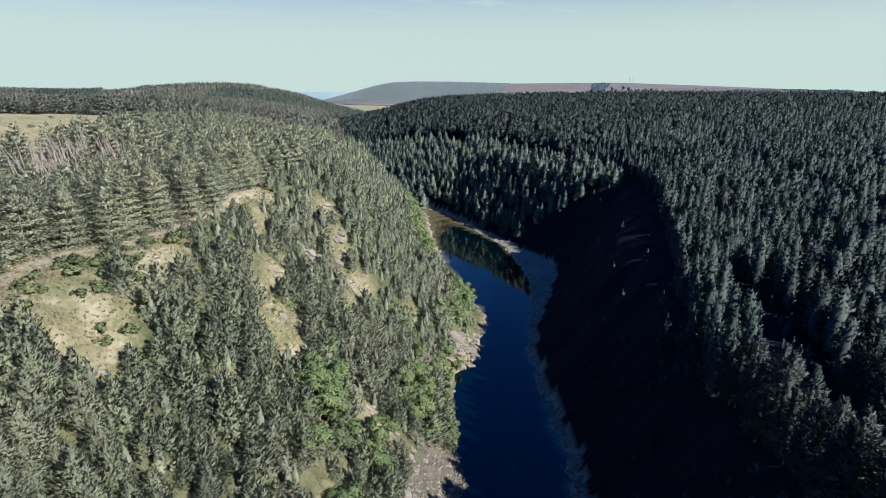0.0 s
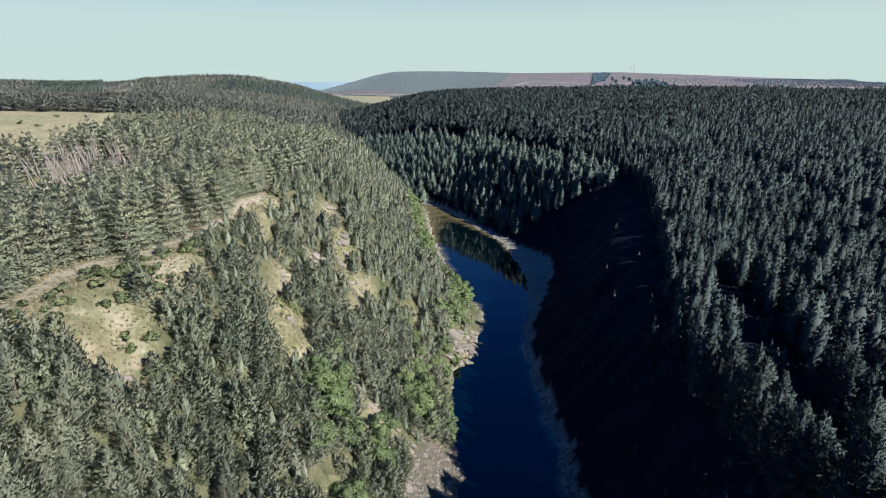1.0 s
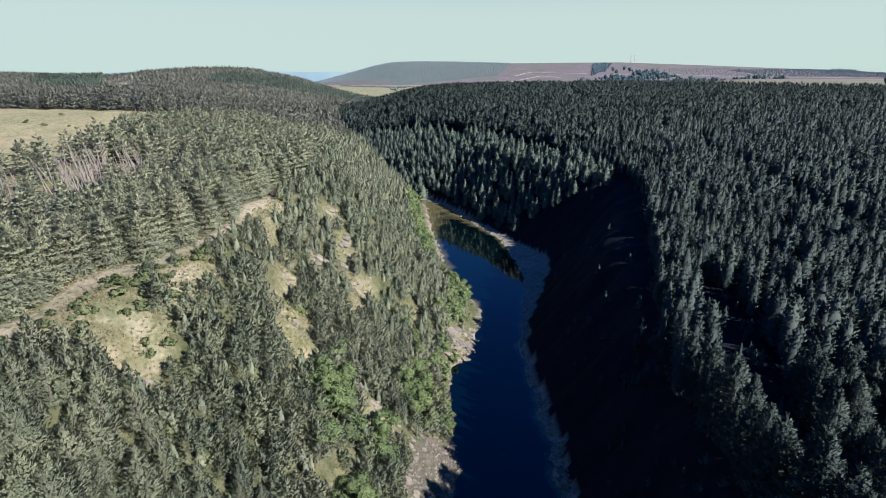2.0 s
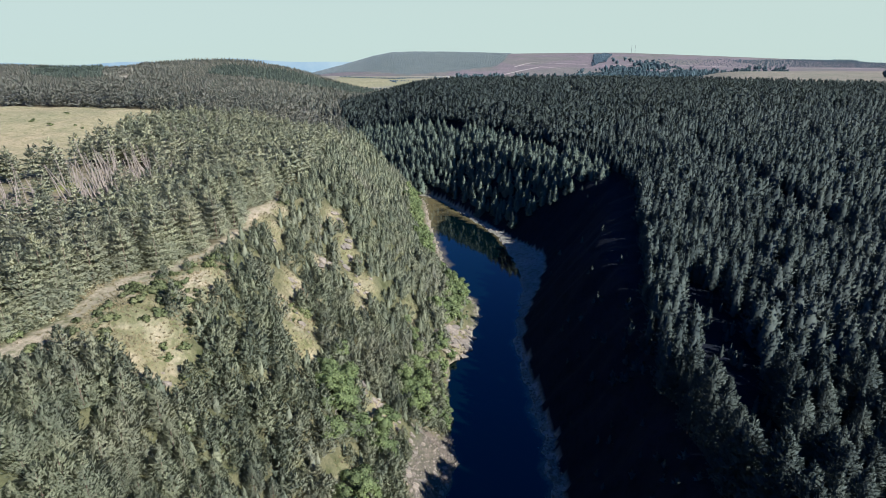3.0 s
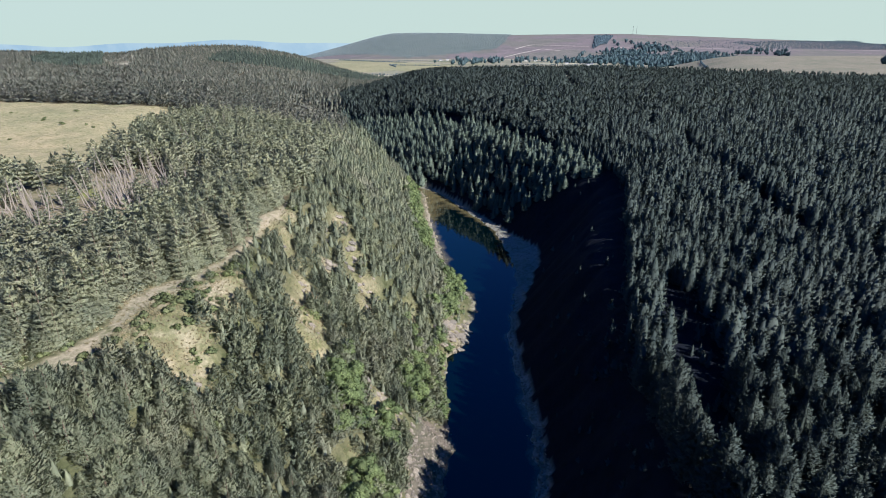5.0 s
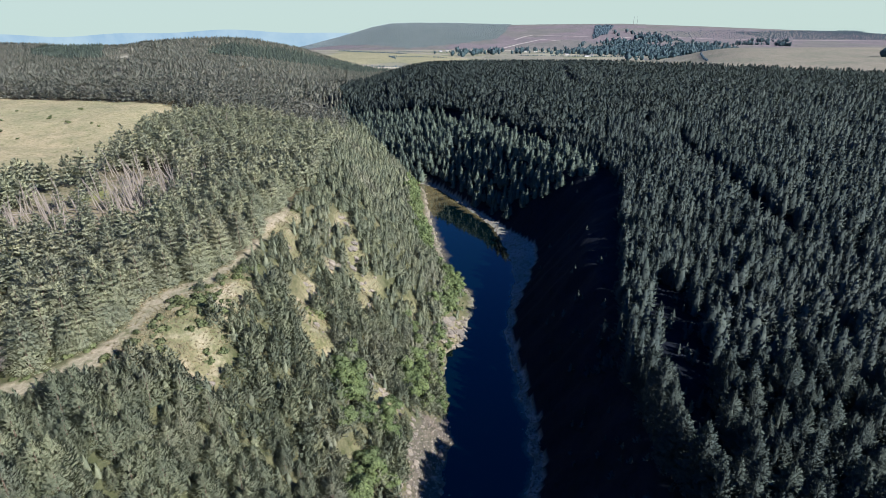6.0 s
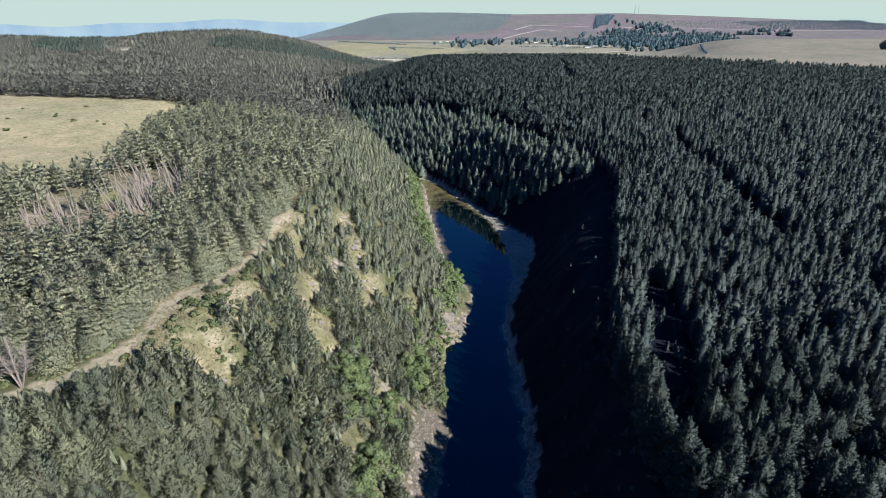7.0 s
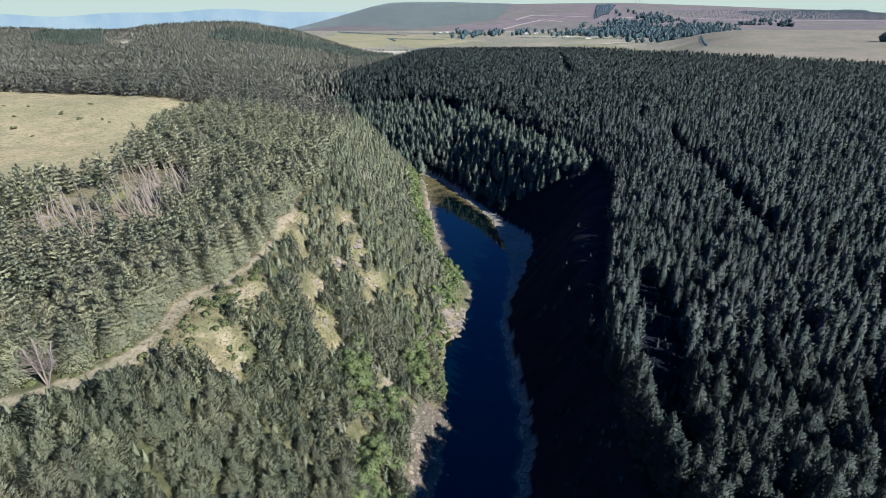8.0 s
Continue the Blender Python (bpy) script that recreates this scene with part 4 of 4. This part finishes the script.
# share of the stems so far, and the place and spread of each cluster
SNAG_SPOTS = ((0.08, -98, 138, 4, 4), (0.24, -108, 152, 4.5, 6), (0.39, -114, 172, 6, 9), (0.48, -126, 182, 6, 7), (0.61, -99, 168, 4.5, 8), (0.68, -113, 117, 4, 3), (0.75, -128, 140, 5, 5), (0.88, -114, 226, 6, 15), (0.93, -124, 262, 13, 22), (1.1, -108, 180, 14, 30))
n = 0
while n < 225:
    pick = rng.random()
    cx, cy, a, b = next(row[1:] for row in SNAG_SPOTS if pick < row[0])
    x, y = rng.normal(cx, a), rng.normal(cy, b)
    if inside(np.array([x]), np.array([y]), FIELD_X, FIELD_Y)[0] or x > -88:
        continue
    k = n % 4
    m = pose(x, y, float(land(x, y)) - 0.2, rng.normal(lean_y, 8), rng.normal(lean_x - 3, 8), 0) @ pose(0, 0, 0, 0, 0, rng.uniform(0, 360))
    ob = copy_thing(snags[k], m) if n >= 4 else snags[k]
    ob.matrix_basis = m
    s = rng.uniform(0.75, 1.15)
    ob.scale = (s, s, s)
    tagged(ob, group="dead pines on the plateau")
    n += 1

# the large dead tree beside the track, its stems fanning from one root
old = new("dead_tree")
for i in range(9):
    add_snag(old, 450 + i, 11.5 - 0.6 * abs(i - 4), 36, Euler((radians(-10 + 8 * (i % 3)), radians(-25 + 6.2 * i), 0)).to_matrix().to_4x4(), 2.0)
old.matrix_basis = pose(-79.2, 51.2, float(land(-79.2, 51.2)) - 0.2)
tagged(old, "bare silver dead tree with fanning stems beside the track", "dead tree")

# fallen stems on the clearing
log = new("fallen_log", mesh_of("fallen_log", *stem(9, 0.17, 0.05), dead_mat))
tagged(log, "bleached fallen pine trunk on the ground", "log", "fallen trunks in the clearing")
for i in range(90):
    x, y = (rng.normal(-130, 9), rng.normal(137, 8)) if i % 3 else (rng.normal(-112, 6), rng.normal(140, 14))
    m = pose(x, y, float(land(x, y)) + 0.18, 90 + rng.uniform(-3, 3), 0, rng.normal(60, 40))
    ob = log if i == 0 else copy_thing(log, m)
    ob.matrix_basis = m
    ob.scale = (1, 1, rng.uniform(0.5, 1.1))

# ---- broadleaved trees near the water ----
birches = [tree("birch_tree", broadleaf(500 + i, (8.5, 7.5, 9)[i], (3.2, 3.0, 3.4)[i], 2100, 0.27, 15), stem(4.2, 0.13, 0.05), birch_mat, "leafy bright green birch on the bank above the river", "tree", dead_mat) for i in range(3)]
rng = np.random.default_rng(51)
bx, by = [], []
for cx, cy, sx_, sy_, n in BIRCHES:
    bx += list(rng.normal(cx, sx_ * 0.7, n))
    by += list(rng.normal(cy, sy_ * 0.7, n))
for y in np.arange(142, 368, 1.9):
    for _ in range(1 if y < 165 else 2):
        bx.append(float(left_edge(y)) - rng.uniform(4 if y < 165 else 7, 14))
        by.append(y + rng.uniform(-1, 1))
bx, by = np.array(bx), np.array(by)
ok = (left_edge(by) - bx > 4) & (scree(bx, by) < 0.6) & (openness(bx, by) < 0.3)
bx, by = bx[ok], by[ok]
stand(birches, bx[by < 160], by[by < 160], rng, 0.85, 1.3, "birches along the west bank", size=np.where(by[by < 160] > 140, 0.65, 1.0))
small_birches = [tree("birch_tree", broadleaf(510 + i, 5.2, 2.1, 620, 0.34, 9), stem(2.6, 0.09, 0.04), birch_mat, "small leafy green birch near the water", "tree", dead_mat) for i in range(2)]
stand(small_birches, bx[by >= 160], by[by >= 160], rng, 1.0, 1.6, "birches along the west bank")

# scrub at the water's edge
scrub = new("bank_bush", leafy("bank_bush", broadleaf(530, 2.6, 1.5, 360, 0.3, 6), birch_mat))
tagged(scrub, "low leafy green bush at the water's edge", "bush")
sb = np.concatenate([rng.uniform(114, 385, 90), rng.uniform(113, 158, 40)])
sbx = left_edge(sb) - np.where(sb < 158, rng.uniform(0.5, 3.3, 130), rng.uniform(4.0, 7.5, 130))
ok = openness(sbx, sb) < 0.3
stand([scrub], sbx[ok], sb[ok], rng, 0.5, 1.3, "bushes along the west bank", 0.35)

# ---- shrubs ----
def shrub(seed, radius, height, count, leaf=0.3, k=6):
    data = broadleaf(seed, height * 1.3, radius, count, leaf, k)
    data[0][:, 2] -= height * 0.3
    return data


bushes = []
for i in range(3):
    root = new("heath_shrub", leafy("heath_shrub", shrub(600 + i, (1.3, 1.0, 1.6)[i], (1.3, 1.1, 1.2)[i], 240, k=6), heath_mat))
    bushes.append(tagged(root, "low green heath shrub on dry turf", "shrub"))
rng = np.random.default_rng(61)
sxs, sys_ = [], []
for cx, cy, a, b, n in ((-59.5, 84.5, 1.8, 1.8, 22), (-56.5, 90, 1.6, 2, 18), (-54.5, 83, 1.5, 1.5, 10), (-59, 103, 2.5, 2, 14), (-53.5, 109, 1.6, 3, 14), (-49, 85, 1.5, 2, 10), (-47, 77, 3, 3, 10), (-61, 70, 3.5, 5, 16), (-65, 62, 3, 3, 8), (-56, 95, 8, 10, 26), (-36, 111, 4, 6, 10), (-50, 74, 6, 8, 16), (-52, 160, 3, 8, 12), (-80, 50, 3, 2, 8), (-76, 57, 2.5, 2.5, 8), (-71, 64, 2, 3, 8), (-60, 110, 1, 6, 8), (-58, 135, 1, 10, 8)):
    sxs += list(rng.normal(cx, a, n))
    sys_ += list(rng.normal(cy, b, n))
sxs, sys_ = np.array(sxs), np.array(sys_)
ok = near_line(sxs, sys_, PATH_X, PATH_Y) > 2.4
stand(bushes, sxs[ok], sys_[ok], rng, 0.4, 1.25, "shrubs on the west slope", 0.1)
stand([copy_thing(bushes[0], Matrix())], np.array([-271, -240, -238, -219, -204, -246, -197, -287, -232, -262, -226.0]), np.array([326, 311, 307, 295, 293, 276, 288, 326, 330, 300, 262.0]), rng, 0.8, 1.5, "bushes in the pasture", 0.1)

# dry grass on the open ground of the west slope
gx_, gy_, rng = spots(62, -90, 14, 45, 195, 0.62)
ok = (openness(gx_, gy_) > 0.2) & (near_line(gx_, gy_, PATH_X, PATH_Y) > 1.5) & (wobble(gx_, gy_, 8, 4.0) + rng.normal(0, 0.35, len(gx_)) > -0.1)
ok |= (openness(gx_, gy_) > 0.05) & (rng.random(len(gx_)) < 0.12)


def tussock(seed):
    rng = np.random.default_rng(seed)
    out = rng.normal(0, 0.55, (9, 3)) + (0, 0, 0.8)
    return tufts(rng, rng.normal(0, 0.16, (9, 3)) * (1, 1, 0.3) + (0, 0, 0.15), out, 0.6, 0.13, rng.normal(0, 1, (9, 3)))


grass = wood("dry_grass", [tussock(630 + i) for i in range(3)], gx_[ok], gy_[ok], rng, straw_mat, 0.35, 0.85, "straw-coloured tussocks of dry grass", sink=0.0)
grass["category"] = "grass"

# ---- stones ----
def stone(seed, flat=0.7):
    bm = bmesh.new()
    bmesh.ops.create_icosphere(bm, subdivisions=1, radius=1)
    rng = np.random.default_rng(seed)
    for v in bm.verts:
        v.co *= rng.uniform(0.7, 1.2)
        v.co.z *= flat
    me = bpy.data.meshes.new("boulder")
    bm.to_mesh(me)
    bm.free()
    me.materials.append(rock_mat)
    return me


rng = np.random.default_rng(71)
boulders = [tagged(new("boulder", stone(700 + i)), "pale weathered boulder at the river's edge", "boulder") for i in range(5)]
px, py, ps = [], [], []
for y in np.arange(70, 392, 4.2):
    px.append(float(left_edge(y)) - rng.uniform(-1.2, 3.2))
    py.append(y + rng.uniform(-1, 1))
    ps.append(rng.uniform(0.35, 1.0))
    if rng.random() < 0.75:
        px.append(float(right_edge(y)) + rng.uniform(-1.5, 3))
        py.append(y + rng.uniform(-1, 1))
        ps.append(rng.uniform(0.3, 0.75))
for cx, cy, a, b, n, s in ((-7, 90, 3.5, 9, 44, 0.6), (-2, 80, 3, 10, 30, 0.55), (5, 163, 3, 4, 18, 1.3), (9, 172, 3, 4, 12, 1.0), (0.5, 218, 1.6, 9, 30, 1.0), (-2.5, 246, 1.6, 12, 34, 1.0), (-9, 296, 2.2, 18, 22, 1.0), (14, 325, 9, 5, 14, 1.0), (-16, 103, 2, 4, 8, 0.9), (-46, 69, 1.2, 1, 4, 0.8), (-34, 104, 1.5, 3, 6, 0.7), (-31, 158, 2, 3, 8, 1.0), (-11, 170, 1, 2, 4, 1.2), (-66, 56, 3, 2, 8, 0.5)):
    px += list(rng.normal(cx, a, n))
    py += list(rng.normal(cy, b, n))
    ps += list(s * rng.uniform(0.5, 1.2, n))
for i, (x, y, s) in enumerate(zip(px[:300], py[:300], ps[:300])):
    m = pose(x, y, max(float(land(x, y)), -0.1) + 0.1 * s, rng.uniform(-12, 12), rng.uniform(-12, 12), rng.uniform(0, 360))
    ob = boulders[i] if i < 5 else copy_thing(boulders[i % 5], m)
    ob.matrix_basis = m
    ob.scale = (s * rng.uniform(0.8, 1.4), s, s * rng.uniform(0.7, 1.1))
    tagged(ob, group="boulders along the river")

# shingle on both banks
sv, sf = cone(5, [(0.8, -0.5), (1.0, 0.05), (0.45, 0.55)])
ry = rng.uniform(66, 400, 3600)
ry[:1100] = rng.uniform(60, 112, 1100)
left = rng.random(3600) < np.where(np.arange(3600) < 1100, 0.8, 0.35)
shelf = np.interp(ry, (70, 150, 190, 225, 240, 262, 290, 320), (3.5, 3, 3.5, 9, 14, 16, 7, 4.5))
rx = np.where(left, left_edge(ry) - rng.uniform(-1, 5.5, 3600) * np.where(ry < 112, 1.9, 0.6), right_edge(ry) + rng.uniform(-0.15, 1.0, 3600) * shelf)
wood("shingle", [(sv, sf)], rx, ry, rng, rock_mat, 0.13, 0.46, "grey stones and shingle along the water", sink=0.0)

# ---- the vale and the moor ----
def clump_wood(name, kinds, poly_x, poly_y, space, seed, mat, low, high, label):
    x, y, rng = spots(seed, min(poly_x), max(poly_x), min(poly_y), max(poly_y), space)
    k = inside(x, y, poly_x, poly_y)
    return wood(name, kinds, x[k], y[k], rng, mat, low, high, label)


dot = [join(cone(5, [(2.2, 0), (4.6, 3.5), (4.2, 7), (1.2, 10.5)]), tufts(np.random.default_rng(820 + i), np.random.default_rng(821 + i).normal(0, 1, (14, 3)) * (3.2, 3.2, 2) + (0, 0, 6), np.repeat([[0.3, 0.2, 0.9]], 14, 0), 4.0, 1.6, np.array((0.4, -0.3, 0.6)))) for i in range(3)]
spike = [cone(4, [(4.2, 0), (0.5, 12 + 2 * i)]) for i in range(3)]
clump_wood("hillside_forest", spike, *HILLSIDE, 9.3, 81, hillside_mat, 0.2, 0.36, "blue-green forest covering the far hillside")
clump_wood("moor_wood", dot, (682, 770, 800, 960, 860), (2600, 2800, 2803, 3250, 3250), 13, 82, hazed_leaf_mat, 0.7, 1.2, "dark wood in a fold of the moor")
clump_wood("moor_plantation", dot, (1520, 1600, 2300, 2900, 2500, 1900), (3050, 2750, 2880, 3500, 3750, 3300), 18, 83, hazed_leaf_mat, 0.3, 0.55, "dark strip of plantation across the moor")

clump_wood("moor_scrub", dot, (1121, 1693, 1640, 1412, 1150), (3005, 3261, 2760, 2693, 2720), 24, 86, hazed_leaf_mat, 0.2, 0.42, "thin scrub and saplings over the moor")
clump_wood("skyline_plantation", spike, (2520, 2700, 2700, 2540), (3690, 3690, 3735, 3735), 9, 87, hazed_leaf_mat, 0.7, 0.95, "small dark plantation on the skyline")

# broadleaved trees round the village and along the fields
rng = np.random.default_rng(85)
vx, vy = [], []
for cx, cy, a, b, n in ((150, 1930, 80, 45, 36), (60, 1700, 18, 40, 6), (300, 2060, 40, 20, 14), (420, 1900, 50, 30, 14), (560, 2000, 60, 80, 90), (760, 2230, 100, 90, 280), (1040, 2330, 55, 60, 110), (790, 2460, 45, 70, 110), (1338, 2492, 30, 8, 22), (1466, 2458, 26, 8, 22), (726, 905, 7, 3, 4),
                        (700, 1830, 90, 80, 170), (620, 1500, 40, 50, 30), (920, 2080, 60, 40, 50), (970, 2650, 60, 100, 110), (1500, 2620, 60, 15, 16), (1180, 2460, 40, 12, 8)):
    vx += list(rng.normal(cx, a, n))
    vy += list(rng.normal(cy, b, n))
wood("village_wood", dot, np.array(vx), np.array(vy), rng, village_mat, 0.8, 1.8, "dark broadleaved trees round the village, coloured blue for haze")


def hedge(points, seed):
    rng = np.random.default_rng(seed)
    x, y = [], []
    for (ax, ay), (bx, by) in zip(points, points[1:]):
        n = max(2, int(math.hypot(bx - ax, by - ay) / 5))
        t = np.linspace(0, 1, n) + rng.uniform(-0.3, 0.3, n) / n
        x += list(ax + (bx - ax) * t)
        y += list(ay + (by - ay) * t)
    ob = wood("hedge", dot, np.array(x), np.array(y), rng, hazed_leaf_mat, 0.18, 0.42, "dark field hedge across the vale")
    ob["category"] = "hedge"


for i, points in enumerate((((-154, 1245), (-53, 1243), (-20, 1300)), ((-121, 1475), (-146, 1579), (12, 1545)), ((-389, 2156), (-117, 1882)), ((-160, 2069), (60, 2000)), ((459, 961), (612, 1331)), ((240, 1760), (560, 1700)), ((330, 1990), (520, 1880)))):
    hedge(points, 90 + i)

# ---- village ----
white_mat, nt, b = material("whitewashed_wall", 0.85, 0.2)
nt.links.new(mix(nt, grain(nt, 0.5, 4.0), (0.4, 0.39, 0.36), (0.55, 0.54, 0.5)), b.inputs["Base Color"])
slate_mat, nt, b = material("slate_roof", 0.6, 0.3)
nt.links.new(mix(nt, grain(nt, 0.8, 4.0), (0.08, 0.085, 0.1), (0.16, 0.165, 0.18)), b.inputs["Base Color"])


def box(bm, x0, x1, y0, y1, z0, z1):
    bmesh.ops.create_cube(bm, size=1, matrix=Matrix.Translation(((x0 + x1) / 2, (y0 + y1) / 2, (z0 + z1) / 2)) @ Matrix.Diagonal((x1 - x0, y1 - y0, z1 - z0, 1)))


def as_mesh(name, bm, mat):
    me = bpy.data.meshes.new(name)
    bm.to_mesh(me)
    bm.free()
    me.materials.append(mat)
    return me


def house(length, depth, eaves, ridge):
    root = new("house")
    bm = bmesh.new()
    box(bm, -length / 2, length / 2, -depth / 2, depth / 2, -1, eaves)
    part("wall", as_mesh("wall", bm, white_mat), white_mat, root)
    bm = bmesh.new()
    e, h = 0.4, ridge - eaves
    lo = [bm.verts.new((sx * (length / 2 + e), sy * (depth / 2 + e), eaves - 0.1)) for sx, sy in ((-1, -1), (1, -1), (1, 1), (-1, 1))]
    hi = [bm.verts.new((sx * (length / 2 + e), 0, eaves + h)) for sx in (-1, 1)]
    for f in ((lo[0], lo[1], hi[1], hi[0]), (lo[2], lo[3], hi[0], hi[1]), (lo[1], lo[2], hi[1]), (lo[3], lo[0], hi[0]), (lo[3], lo[2], lo[1], lo[0])):
        bm.faces.new(f)
    roof = part("roof", as_mesh("roof", bm, slate_mat), slate_mat, root, "grey slate roof")
    bm = bmesh.new()
    box(bm, -length / 2 + 0.3, -length / 2 + 1.2, -0.5, 0.5, ridge - 1, ridge + 1.1)
    part("chimney", as_mesh("chimney", bm, white_mat), white_mat, roof)
    for x in (-length / 3, 0, length / 3):
        bm = bmesh.new()
        box(bm, x - 0.55, x + 0.55, -depth / 2 - 0.03, -depth / 2 + 0.1, 1.2, 2.6)
        part("window", as_mesh("window", bm, slate_mat), slate_mat, root, "dark window")
    return tagged(root, "white house with a grey slate roof in the vale", "house", "houses of the village")


plain = [house(15, 8, 5.5, 8.5), house(22, 9, 4.5, 8)]
for i, (x, y, r) in enumerate(((-5, 2071, 10), (79, 2154, -15), (133, 2150, 5), (105, 2110, 80), (400, 1811, 0), (442, 1721, 12), (462, 1745, -20), (690, 2030, 8), (712, 2010, 15), (837, 2020, -8), (858, 2030, 4), (530, 1900, 20), (300, 2030, 0), (335, 2040, 30), (20, 2120, 0))):
    m = pose(x, y, float(land(x, y)), 0, 0, r)
    ob = plain[i % 2] if i < 2 else copy_thing(plain[i % 2], m)
    ob.matrix_basis = m
    ob.scale = (0.68, 0.68, 0.68)

# ---- tracks over the moor and the vale ----
track_mat, nt, b = material("pale_stony_track", 0.95, 0.1)
nt.links.new(mix(nt, grain(nt, 0.2, 4.0), (0.26, 0.23, 0.2), (0.4, 0.37, 0.33)), b.inputs["Base Color"])


def ribbon(xs, ys, width):
    n = 60
    d = np.concatenate([[0], np.cumsum(np.hypot(np.diff(xs), np.diff(ys)))])
    t = np.linspace(0, d[-1], n)
    x, y = np.interp(t, d, xs), np.interp(t, d, ys)
    tx, ty = np.gradient(x), np.gradient(y)
    l = np.hypot(tx, ty)
    rows = []
    for side in (-1, 1):
        px, py = x - side * ty / l * width / 2, y + side * tx / l * width / 2
        rows.append(np.stack([px, py, land(px, py) + 0.9], -1))
    v = np.concatenate(rows)
    i = np.arange(n - 1)
    f = np.stack([i, i + 1, i + n + 1, i + n], -1)
    ob = new("track", mesh_of("track", v, f, track_mat))
    return tagged(ob, "pale stony track over the heather moor", "track", kind="structure")


ribbon((247, 335, 458, 535), (2338, 2485, 2644, 2573), 9)
ribbon((335, 400, 443, 560, 697), (2640, 2760, 2808, 2770, 2726), 9)
ribbon((800, 990, 1231, 1575, 2165), (2660, 2769, 2710, 2697, 2821), 8)
ribbon((420, 480, 560, 640), (1470, 1530, 1560, 1640), 14)
ribbon((200, 330, 470), (2180, 2120, 2090), 10)

# ---- radio masts on the skyline ----
mast = new("radio_mast")
part("pole", mesh_of("pole", *cone(4, [(1.0, -2), (0.8, 24), (0.35, 48)]), slate_mat), slate_mat, mast)
for h in (30, 38, 45):
    bm = bmesh.new()
    box(bm, -2.5, 2.5, -0.3, 0.3, h, h + 0.6)
    part("crossbar", as_mesh("crossbar", bm, slate_mat), slate_mat, mast)
mast.matrix_basis = pose(1215, 3700, float(land(1215, 3700)))
tagged(mast, "slender grey radio mast on the moor's skyline", "mast", "masts on the moor")
copy_thing(mast, pose(1245, 3720, float(land(1245, 3720))))

# ---- rock outcrops on the west bank ----
def crag(seed):
    rng = np.random.default_rng(seed)
    bm = bmesh.new()
    bmesh.ops.create_icosphere(bm, subdivisions=2, radius=1)
    cuts = rng.normal(0, 1, (9, 3))
    cuts /= np.linalg.norm(cuts, axis=1, keepdims=True)
    for v in bm.verts:
        co = np.array(v.co)
        for c in cuts:
            over = co @ c - 0.72
            if over > 0:
                co = co - c * over
        v.co = co * (1.25, 1.0, 0.75) + rng.normal(0, 0.085, 3)
    return as_mesh("rock_outcrop", bm, rock_mat)


crags = [tagged(new("rock_outcrop", crag(740 + i)), "pale angular rock outcrop on the steep bank", "rock", "outcrops on the west bank") for i in range(4)]
rng = np.random.default_rng(75)
spot = []
for cx, cy, a, b, n, s in ((-8, 92, 3.4, 8, 60, 0.75), (-15, 100, 3.5, 2.5, 22, 0.75), (-3, 76, 3, 7, 26, 0.7), (5, 164, 3.6, 5, 34, 1.4), (-37, 145, 1.2, 2.2, 8, 1.2), (-36, 168, 1, 2.5, 8, 1.4), (-31, 158, 1, 2.6, 8, 1.3), (-28, 149, 0.9, 2, 6, 1.1), (-23, 151, 1.1, 2.2, 7, 1.2), (-24, 140, 1, 2, 5, 1.0), (-39, 122.5, 1.2, 1.8, 7, 1.0), (-32.5, 123, 1, 1.2, 4, 0.9), (-9.6, 206, 1.2, 2.4, 8, 1.4), (-45, 132, 1.2, 2, 5, 0.9), (-15, 104, 2, 4, 8, 1.2), (-34, 106, 2, 3, 6, 0.9), (-31, 158, 3, 3, 9, 1.2), (-47, 69, 1.2, 1, 4, 0.9), (-40, 157, 1.5, 2, 4, 1.1), (-11, 169, 1, 2, 4, 1.5), (-19, 72, 1, 3, 5, 1.0)):
    spot += [(rng.normal(cx, a), rng.normal(cy, b), (s if cx > -5 else 0.72 * s) * rng.uniform(0.4, 1.3)) for _ in range(n)]
for i, (x, y, s) in enumerate(spot):
    m = pose(x, y, float(land(x, y)) + 0.1 * s, rng.uniform(-15, 15), 30 + rng.uniform(-15, 15), rng.uniform(-40, 40))
    ob = crags[i] if i < 4 else copy_thing(crags[i % 4], m)
    ob.matrix_basis = m
    ob.scale = (s * 1.2, s, s)

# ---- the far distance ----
# A flat strip that glows: daylight and haze are in its colour.
far_mat = bpy.data.materials.new("glowing_haze_blue")
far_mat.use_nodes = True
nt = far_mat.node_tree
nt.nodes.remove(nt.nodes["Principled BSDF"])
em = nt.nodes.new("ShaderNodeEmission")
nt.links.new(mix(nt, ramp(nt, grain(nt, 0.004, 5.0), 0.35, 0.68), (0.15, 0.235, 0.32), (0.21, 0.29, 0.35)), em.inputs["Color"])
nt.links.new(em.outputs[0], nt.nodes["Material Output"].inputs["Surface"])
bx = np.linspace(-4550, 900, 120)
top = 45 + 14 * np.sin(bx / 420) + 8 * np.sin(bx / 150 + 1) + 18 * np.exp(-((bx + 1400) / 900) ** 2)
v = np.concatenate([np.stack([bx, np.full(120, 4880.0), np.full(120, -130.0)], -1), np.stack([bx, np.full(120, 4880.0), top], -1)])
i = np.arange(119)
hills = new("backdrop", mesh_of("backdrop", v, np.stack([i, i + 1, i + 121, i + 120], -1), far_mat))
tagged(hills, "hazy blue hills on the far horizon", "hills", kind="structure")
